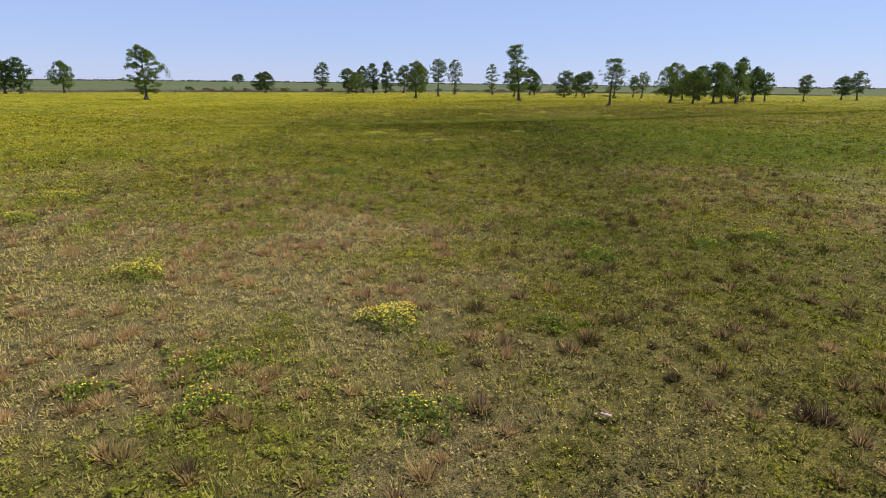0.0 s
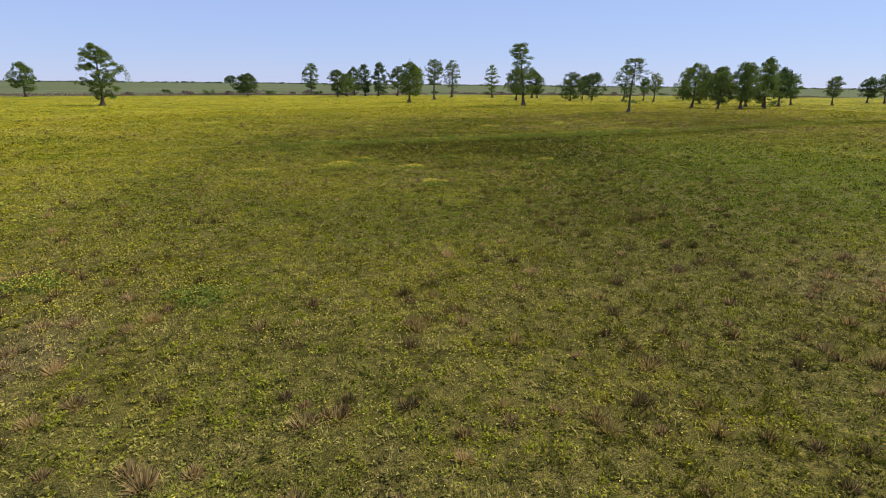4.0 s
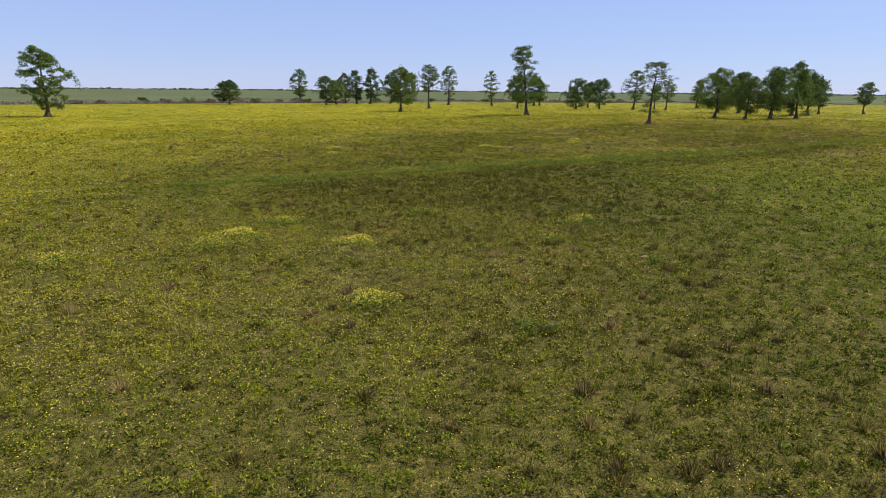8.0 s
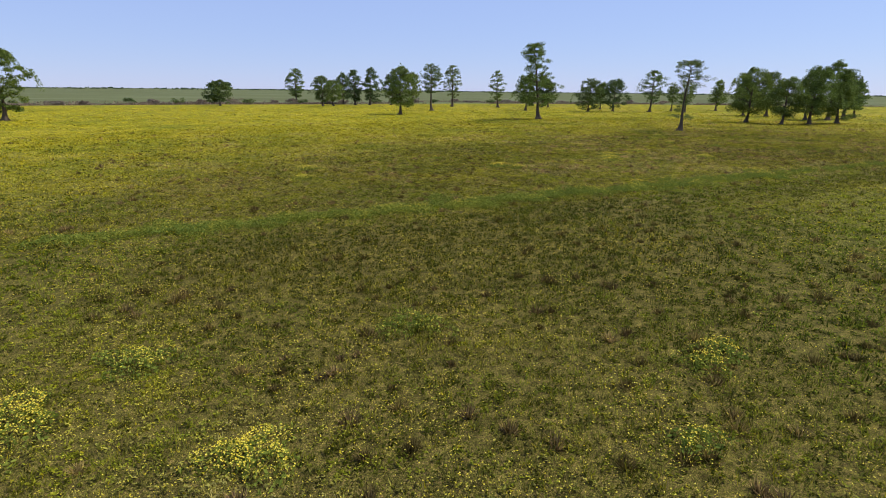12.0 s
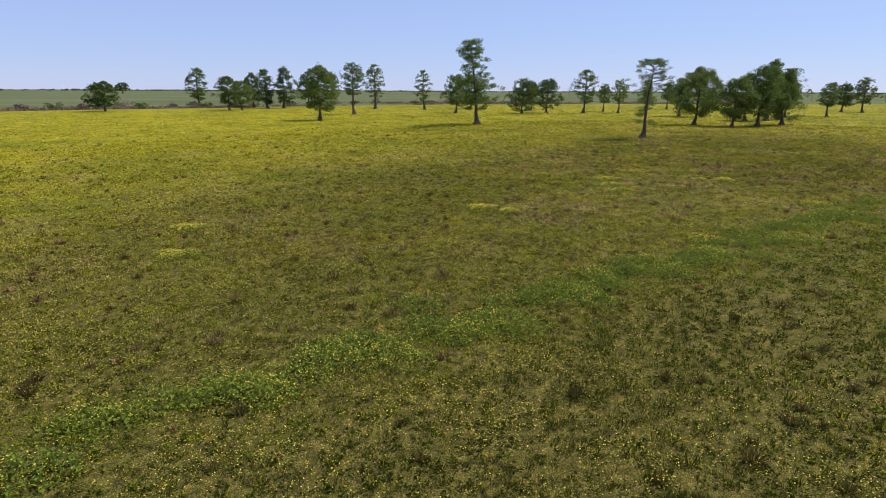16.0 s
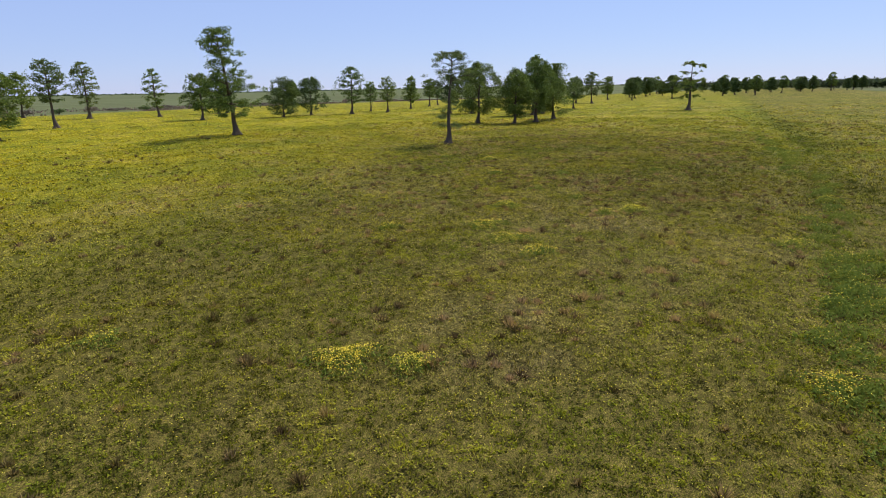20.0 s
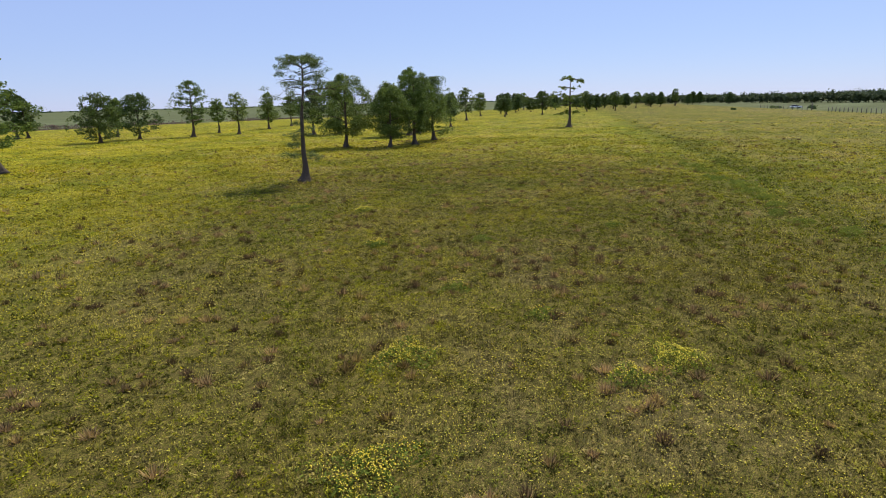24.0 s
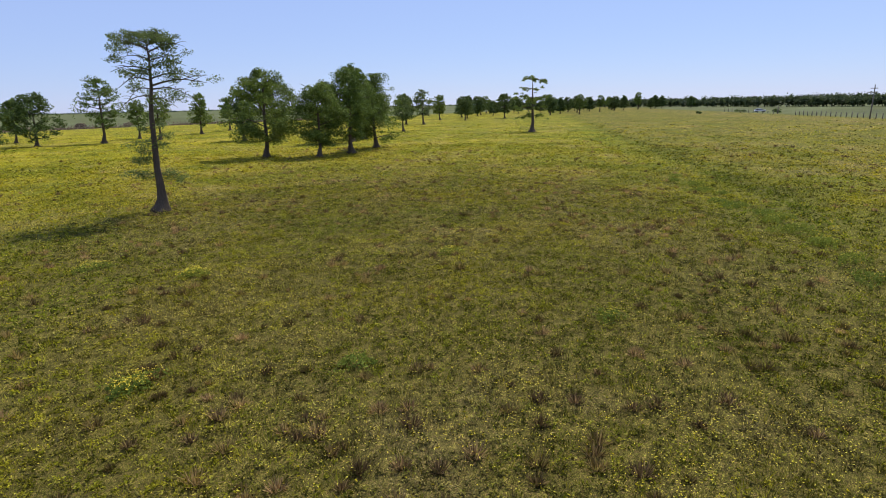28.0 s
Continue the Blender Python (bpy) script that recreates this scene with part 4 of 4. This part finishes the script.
make_fence((184.0, 91.0), (256.0, 138.5), 31)
make_fence((272.0, 148.5), (318.0, 178.0), 12)
make_pole(216.5, 114.4, 9.0, 50)
make_pole(272, 147, 3.2, 50)
make_car(309, 161, -60)
for k, (x, y, w, h) in enumerate([(301, 167, 5, 1.5), (315, 156, 4, 1.3), (292, 151, 4, 1.2), (280, 178, 3, 1.2)]):
    make_bush(x, y, w, h, 300 + k, LEAF_DARK, "low dark scrub beside farm track", n=260, leaf=0.5)


# ---- things lying in the grass ----
def make_bleached(x, y):
    """A weathered, broken puffball or bone-white lump on a bare brown patch."""
    pale = make_plain("bleached_shell", (0.6, 0.47, 0.34), (0.38, 0.24, 0.14), 14.0)
    brown = make_plain("brown_litter", (0.16, 0.08, 0.045), (0.24, 0.13, 0.07), 20.0)
    rng = np.random.default_rng(4)
    root = new("bleached_fragments")
    root.location = (x, y, float(height(np.array([x]), np.array([y]))[0]) + 0.06)
    for i in range(9):
        bm = bmesh.new()
        bmesh.ops.create_icosphere(bm, subdivisions=2, radius=1.0)
        big = i < 4
        s = rng.uniform(0.024, 0.042) if big else rng.uniform(0.012, 0.026)
        c = rng.normal(0, 0.055, 3) * np.array([1.3, 0.8, 0.1])
        for q in bm.verts:
            k = 1 + 0.35 * noise.noise(q.co * 1.7 + Vector((i * 3.1, 0, 0)))
            q.co = Vector((q.co.x * s * k * 1.3 + c[0], q.co.y * s * k + c[1], q.co.z * s * k * 0.7 + 0.06 + c[2]))
        me = bpy.data.meshes.new("fragment")
        bm.to_mesh(me)
        bm.free()
        me.materials.append(pale if i % 2 else brown)
        ob = new("fragment", me)
        ob.parent = root
    tagged(root, "pale broken fragments on brown litter in grass", "debris")


def make_mound(x, y, r, h, seed):
    soil = make_plain("dry_mound_soil", (0.33, 0.22, 0.1), (0.2, 0.13, 0.05), 11.0, 0.95)
    bm = bmesh.new()
    bmesh.ops.create_icosphere(bm, subdivisions=4, radius=1.0)
    for v in bm.verts:
        k = 1 + 0.3 * noise.noise(v.co * 2.1 + Vector((seed, 0, 0))) + 0.1 * noise.noise(v.co * 7)
        v.co = Vector((v.co.x * r * k, v.co.y * r * 0.8 * k, max(v.co.z, -0.3) * h * k))
    me = bpy.data.meshes.new("ant_mound")
    bm.to_mesh(me)
    bm.free()
    me.materials.append(soil)
    ob = new("ant_mound", me)
    ob.location = (x, y, float(height(np.array([x]), np.array([y]))[0]))
    tagged(ob, "pale dry soil mound rising out of the grass", "mound")


make_bleached(1.7, 7.5)
make_mound(7.5, 52.1, 0.15, 0.1, 3)


def make_clump(x, y, r, flowers, seed, tall=0.4):
    """A herb clump: leafy foliage and, on most, yellow heads."""
    rng = np.random.default_rng(seed)
    z0 = float(height(np.array([x]), np.array([y]))[0])
    root = new("wildflower_clump")
    root.location = (x, y, z0)
    n = int(620 * r * r) + 120
    a, q = rng.uniform(0, 2 * np.pi, n), np.sqrt(rng.uniform(0, 1, n)) * r
    lob = 1 + 0.35 * np.sin(a * 3 + seed) + 0.2 * np.sin(a * 5 + 2 * seed)
    px, py = np.cos(a) * q * lob, np.sin(a) * q * lob * 0.8
    top = tall * np.sqrt(np.clip(1.05 - (q / r) ** 2, 0.05, 1))
    pz = rng.uniform(0.1, 1.0, n) * top
    v, f = leaf_cards(np.stack([px, py, pz], 1), 0.1, rng, 0.2, 0.4)
    tagged(part("foliage", v, f, HERB, root), kind="stuff")
    if flowers:
        m = int(flowers * (3.2 if flowers > 300 else 1.8) * r * r) + 10
        a, q = rng.uniform(0, 2 * np.pi, m), np.sqrt(rng.uniform(0, 1, m)) * r * 0.9
        lob = 1 + 0.35 * np.sin(a * 3 + seed)
        top = tall * np.sqrt(np.clip(1.05 - (q / r) ** 2, 0.05, 1)) + rng.uniform(0.0, 0.1, m)
        v, f = leaf_cards(np.stack([np.cos(a) * q * lob, np.sin(a) * q * lob * 0.8, top], 1), 0.03, rng, 0.6, 1.0)
        tagged(part("blossom", v, f, PETAL, root), kind="stuff")
    label = "green clump thick with yellow flowers in pasture" if flowers > 150 else ("leafy green clump with few yellow flowers" if flowers else "low dark green leafy herb clump")
    return tagged(root, label, "wildflowers", "wildflower clumps")


# x, y, radius, flowers per square metre, height
CLUMPS = [
    (-8.5, 13.4, 0.70, 320, 0.45), (-1.9, 10.8, 0.65, 420, 0.50), (-6.9, 30.5, 0.80, 60, 0.40), (3.7, 15.8, 0.70, 60, 0.45), (-1.4, 47.6, 0.70, 320, 0.45), (-0.5, 59.0, 0.90, 20, 0.45),
    (7.6, 51.5, 0.35, 0, 0.35), (32.1, 121.1, 0.60, 320, 0.35), (31.0, 110.3, 0.50, 0, 0.40), (24.6, 106.0, 0.50, 240, 0.55), (4.6, 90.8, 0.85, 380, 0.40), (5.9, 89.6, 0.60, 380, 0.40),
    (24.5, 89.9, 0.90, 240, 0.35), (14.9, 95.2, 0.80, 300, 0.35), (19.8, 103.4, 0.90, 300, 0.30), (-10.1, 87.8, 0.80, 420, 0.40), (-9.3, 83.2, 0.80, 320, 0.35), (12.4, 81.4, 0.80, 60, 0.45),
    (15.3, 97.5, 0.90, 300, 0.30), (37.5, 106.7, 0.50, 160, 0.35), (-0.7, 95.9, 0.60, 200, 0.30), (-1.1, 7.5, 0.60, 120, 0.35), (-5.0, 8.9, 0.80, 60, 0.30), (-4.4, 7.6, 0.50, 180, 0.30),
    (7.5, 17.0, 0.60, 60, 0.40), (-16.2, 19.3, 1.00, 300, 0.35), (-17.2, 23.3, 1.30, 260, 0.35), (-6.5, 7.9, 0.35, 120, 0.30), (9.8, 18.1, 0.70, 140, 0.35), (1.7, 10.8, 0.45, 40, 0.35),
    (3.8, 19.7, 0.70, 120, 0.45), (-11.9, 31.5, 0.90, 220, 0.30), (8.4, 26.4, 0.80, 0, 0.30), (-12.4, 51.1, 0.90, 260, 0.35), (6.1, 57.1, 0.60, 220, 0.35), (-8.0, 53.3, 1.00, 240, 0.35),
    (2.7, 46.1, 0.50, 0, 0.30), (-7.6, 54.6, 0.90, 320, 0.35), (-2.8, 53.7, 0.80, 320, 0.35), (6.7, 57.8, 0.60, 260, 0.35), (-6.4, 56.9, 0.80, 280, 0.35), (4.7, 54.2, 0.50, 200, 0.35),
    (16.1, 100.3, 1.00, 300, 0.30), (13.4, 83.5, 0.80, 280, 0.40), (12.0, 102.7, 0.60, 260, 0.30), (24.1, 97.9, 0.80, 420, 0.45), (22.5, 98.4, 0.60, 300, 0.40), (24.5, 102.3, 0.45, 140, 0.40),
    (27.1, 113.4, 0.60, 260, 0.35), (26.8, 113.2, 0.40, 260, 0.35), (29.9, 125.3, 0.70, 300, 0.35), (40.7, 115.5, 0.60, 240, 0.30), (6.6, 79.4, 0.90, 60, 0.45), (9.4, 80.8, 1.00, 40, 0.45),
    (2.5, 77.1, 0.80, 40, 0.45), (-2.1, 75.0, 0.80, 0, 0.40), (29.9, 91.8, 0.80, 40, 0.40), (51.4, 103.2, 0.80, 20, 0.35), (56.4, 105.9, 0.80, 20, 0.35),
]
for k, (x, y, r, fl, tall) in enumerate(CLUMPS):
    make_clump(x, y, r * 1.05, fl, 500 + k, tall * 0.7)


# rank herbs along the old wheel track
rng = np.random.default_rng(33)
for k in range(104):
    x = -15 + 0.5 * k + rng.uniform(-0.5, 0.5) + max(0, k - 80) * 1.5
    y = 74.8 + 0.515 * x + 0.11 * max(x - 29.0, 0) + rng.normal(0, 0.75)
    make_clump(x, y, rng.uniform(0.55, 1.15), rng.choice([0, 10, 40, 90]), 800 + k, rng.uniform(0.22, 0.42))


# ---- grass, tussocks and flower heads ----
def scatter(rng, per_m2, lo, hi, box=(-110, 3.0, 230, 300)):
    """Random places between lo and hi metres from the flown line."""
    x0, y0, x1, y1 = box
    n = int(per_m2 * (x1 - x0) * (y1 - y0))
    x, y = rng.uniform(x0, x1, n), rng.uniform(y0, y1, n)
    d = off_path(x, y)
    keep = (d >= lo) & (d < hi)
    return x[keep], y[keep]


def tint(rng, x, y, per, n, bloom, shade):
    """Vegetation masks for n pieces in tufts of per at the places x, y; shade darkens their colour."""
    f, d, g, _ = cover(x, y)
    patchy = 0.75 * (vnoise(x, y, 0.3, 71) - 0.5) + 0.3 * (vnoise(x, y, 1.3, 72) - 0.5)
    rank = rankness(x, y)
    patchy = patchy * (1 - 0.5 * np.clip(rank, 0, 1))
    # shade and the drop past y = 56 darken the colour itself
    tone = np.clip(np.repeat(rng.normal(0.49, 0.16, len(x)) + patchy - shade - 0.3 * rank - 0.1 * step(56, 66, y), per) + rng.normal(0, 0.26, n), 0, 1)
    heads = (rng.uniform(0, 1, n) < np.repeat(f, per) * bloom) * rng.uniform(0.5, 1, n)
    # single dry pieces stand in green tufts and the other way round
    dry = np.clip(np.repeat(d + 0.02 + 0.7 * (vnoise(x, y, 0.6, 73) - 0.5) + rng.normal(0, 0.16, len(x)), per) + rng.normal(0, 0.18, n), 0, 1)
    lush = np.clip(np.repeat(g + rng.normal(0, 0.12, len(x)), per), 0, 1)
    return np.stack([heads, dry, lush, tone], 1)


def blades(rng, x, y, per, long, wide, spread, lean, bloom=0.0, shade=0.0):
    """Blades in tufts round the places x, y, one triangle each."""
    n = len(x) * per
    cx, cy = np.repeat(x, per), np.repeat(y, per)
    a = rng.uniform(0, 2 * np.pi, n)
    q = spread * np.sqrt(rng.uniform(0, 1, n))
    bx, by = cx + np.cos(a) * q, cy + np.sin(a) * q
    size = np.repeat(rng.uniform(0.7, 1.25, len(x)) * (0.45 + 0.95 * vnoise(x, y, 0.42, 75) + 0.45 * np.clip(rankness(x, y), 0, 1)), per)
    ln = long * rng.uniform(0.55, 1.2, n) * size
    out = lean * rng.uniform(0.3, 1.5, n) * ln
    t = a + rng.normal(0, 0.6, n)
    z = height(bx, by) - 0.01
    w = wide * rng.uniform(0.6, 1.3, n)
    sx, sy = -np.sin(t + rng.normal(0, 0.7, n)) * w, np.cos(t + rng.normal(0, 0.7, n)) * w
    tip = np.stack([bx + np.cos(t) * out, by + np.sin(t) * out, z + np.sqrt(np.maximum(ln ** 2 - out ** 2, (0.32 * ln) ** 2))], 1)
    v = np.stack([np.stack([bx - sx, by - sy, z], 1), np.stack([bx + sx, by + sy, z], 1), tip], 1).reshape(-1, 3)
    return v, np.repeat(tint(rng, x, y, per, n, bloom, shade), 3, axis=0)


def leaflets(rng, x, y, per, size, spread, low, high, bloom=0.0, shade=0.0):
    """Small herb plants: leaflets of one triangle each, at all tilts, in a low heap round each place."""
    n = len(x) * per
    cx, cy = np.repeat(x, per), np.repeat(y, per)
    a, q = rng.uniform(0, 2 * np.pi, n), np.sqrt(rng.uniform(0, 1, n))
    big = np.repeat(rng.uniform(0.6, 1.5, len(x)), per)
    px, py = cx + np.cos(a) * q * spread * big, cy + np.sin(a) * q * spread * big
    hump = np.repeat(0.3 + 1.5 * vnoise(x, y, 0.42, 75) ** 1.5, per)
    c = np.stack([px, py, height(px, py) + hump * (low + (high - low) * rng.uniform(0, 1, n) * (1 - 0.6 * q)) * (0.6 + 0.4 * big)], 1)
    u = rng.normal(size=(n, 3)) * np.array([1, 1, 0.55])
    u /= np.linalg.norm(u, axis=1)[:, None]
    w = np.cross(u, rng.normal(size=(n, 3)) * np.array([0.6, 0.6, 1]))
    w /= np.linalg.norm(w, axis=1)[:, None] + 1e-9
    r = (size * rng.uniform(0.6, 1.35, n))[:, None]
    v = np.stack([c - u * r * 0.5 - w * r * 0.3, c - u * r * 0.4 + w * r * 0.35, c + u * r * 0.6], 1).reshape(-1, 3)
    return v, np.repeat(tint(rng, x, y, per, n, bloom, shade), 3, axis=0)


def domes(rng, x, y, per, wide, radius, tall):
    """Tussocks: blades that rise from a tight core and arch over into a dome."""
    n = len(x) * per
    big = np.repeat(rng.uniform(0.55, 1.3, len(x)), per)
    r, h = radius * big, tall * big * np.repeat(rng.uniform(0.8, 1.3, len(x)), per)
    cx, cy = np.repeat(x, per), np.repeat(y, per)
    a = rng.uniform(0, 2 * np.pi, n)
    q = rng.uniform(0, 1, n) ** 0.6
    b0 = 0.45 * q * r
    bx, by = cx + np.cos(a) * b0, cy + np.sin(a) * b0
    t = a + rng.normal(0, 0.35, n)
    tx, ty = cx + np.cos(t) * q * r * 1.1, cy + np.sin(t) * q * r * 1.1
    z = height(bx, by) - 0.01
    tz = z + h * np.sqrt(np.clip(1.05 - q ** 2, 0.06, 1)) * rng.uniform(0.75, 1.15, n)
    w = wide * rng.uniform(0.6, 1.3, n)
    s1 = t + rng.normal(0, 0.8, n)
    sx, sy = -np.sin(s1) * w, np.cos(s1) * w
    v = np.stack([np.stack([bx - sx, by - sy, z], 1), np.stack([bx + sx, by + sy, z], 1), np.stack([tx, ty, tz], 1)], 1).reshape(-1, 3)
    return v, np.repeat(tint(rng, x, y, per, n, 0.0, 0.0), 3, axis=0)


NEAR_BOX, ALL_BOX = (-32, 3.0, 72, 150), (-110, 3.0, 230, 300)


def make_sward():
    rng = np.random.default_rng(21)
    vs, cs = [], []
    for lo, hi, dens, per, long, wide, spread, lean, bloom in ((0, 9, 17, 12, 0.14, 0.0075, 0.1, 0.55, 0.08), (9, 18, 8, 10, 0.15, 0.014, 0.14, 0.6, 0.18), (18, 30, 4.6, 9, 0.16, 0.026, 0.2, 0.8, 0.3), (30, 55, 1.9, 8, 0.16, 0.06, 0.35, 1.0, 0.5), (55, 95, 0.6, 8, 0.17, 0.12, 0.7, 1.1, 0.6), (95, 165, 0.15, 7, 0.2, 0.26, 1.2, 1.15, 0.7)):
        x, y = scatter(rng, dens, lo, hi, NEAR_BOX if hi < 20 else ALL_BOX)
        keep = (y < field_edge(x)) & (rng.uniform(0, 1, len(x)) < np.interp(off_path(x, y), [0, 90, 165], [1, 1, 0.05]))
        # near bands get shade put into their colour, farther bands are lightened
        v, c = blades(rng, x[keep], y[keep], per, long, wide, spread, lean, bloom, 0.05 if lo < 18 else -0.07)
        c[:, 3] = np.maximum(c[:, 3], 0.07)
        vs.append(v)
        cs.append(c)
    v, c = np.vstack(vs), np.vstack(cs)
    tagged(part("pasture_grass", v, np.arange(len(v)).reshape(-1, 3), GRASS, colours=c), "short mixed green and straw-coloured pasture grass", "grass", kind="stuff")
    vs, cs = [], []
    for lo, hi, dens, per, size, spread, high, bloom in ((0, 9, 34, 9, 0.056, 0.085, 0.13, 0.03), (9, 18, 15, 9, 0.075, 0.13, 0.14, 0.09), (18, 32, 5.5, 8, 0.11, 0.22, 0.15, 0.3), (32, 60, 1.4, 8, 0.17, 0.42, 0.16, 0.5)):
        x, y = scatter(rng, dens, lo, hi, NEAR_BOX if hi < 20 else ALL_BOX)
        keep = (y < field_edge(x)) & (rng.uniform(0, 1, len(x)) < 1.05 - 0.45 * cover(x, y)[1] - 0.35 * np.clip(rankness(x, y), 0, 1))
        # herb tone likewise painted darker near the flown line, lighter beyond
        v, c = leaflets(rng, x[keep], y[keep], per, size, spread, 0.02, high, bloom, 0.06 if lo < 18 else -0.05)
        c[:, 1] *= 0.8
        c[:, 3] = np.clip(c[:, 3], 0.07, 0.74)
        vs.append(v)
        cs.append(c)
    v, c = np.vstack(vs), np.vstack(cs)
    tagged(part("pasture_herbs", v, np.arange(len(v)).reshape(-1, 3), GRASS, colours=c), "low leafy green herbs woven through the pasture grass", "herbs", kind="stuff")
    vs, cs = [], []
    for lo, hi, dens, per, wide, radius, tall in ((0, 18, 2.0, 90, 0.014, 0.27, 0.21), (18, 36, 0.9, 34, 0.03, 0.28, 0.22), (36, 64, 0.2, 18, 0.06, 0.34, 0.24)):
        x, y = scatter(rng, dens, lo, hi, NEAR_BOX if hi < 20 else ALL_BOX)
        keep = rng.uniform(0, 1, len(x)) < (0.12 + 0.6 * cover(x, y)[1] + 0.3 * np.clip(rankness(x, y), 0, 1)) * (1 - 0.85 * np.exp(-((swale(x, y) + 4.0) / 4.0) ** 2)) * (1 - 0.4 * step(28, 38, y) * step(74, 66, y)) * (0.4 + 1.2 * step(0.35, 0.6, fbm(x, y, 3.0, 66)))
        v, c = domes(rng, x[keep], y[keep], per, wide, radius, tall)
        c[:, 1] = np.clip(c[:, 1] + 0.6, 0, 1)
        c[:, 2] *= 0.3
        c[:, 3] = np.clip(c[:, 3], 0.16, 0.8)
        vs.append(v)
        cs.append(c)
    v, c = np.vstack(vs), np.vstack(cs)
    tagged(part("dry_tussocks", v, np.arange(len(v)).reshape(-1, 3), TUSSOCK, colours=c), "brown purplish tussocks of rank dry grass", "grass", kind="stuff")
    vs = []
    for lo, hi, dens, size in ((0, 16, 115, 0.029), (16, 34, 55, 0.044), (34, 70, 6.5, 0.08), (70, 120, 0.8, 0.16)):
        x, y = scatter(rng, dens, lo, hi, NEAR_BOX if hi < 20 else ALL_BOX)
        f = cover(x, y)[0]
        keep = (rng.uniform(0, 1, len(x)) < f * (0.15 + 1.35 * step(0.35, 0.7, fbm(x, y, 1.3, 61)))) & (y < field_edge(x))
        x, y = x[keep], y[keep]
        p = np.stack([x, y, height(x, y) + rng.uniform(0.12, 0.24, len(x))], 1)
        vs.append(leaf_cards(p, size * 1.15, rng, 0.8, 1.0)[0].reshape(-1, 4, 3)[:, :3].reshape(-1, 3))
    v = np.vstack(vs)
    tagged(part("yellow_flower_heads", v, np.arange(len(v)).reshape(-1, 3), PETAL), "countless small yellow flower heads above the grass", "wildflowers", kind="stuff")


make_sward()
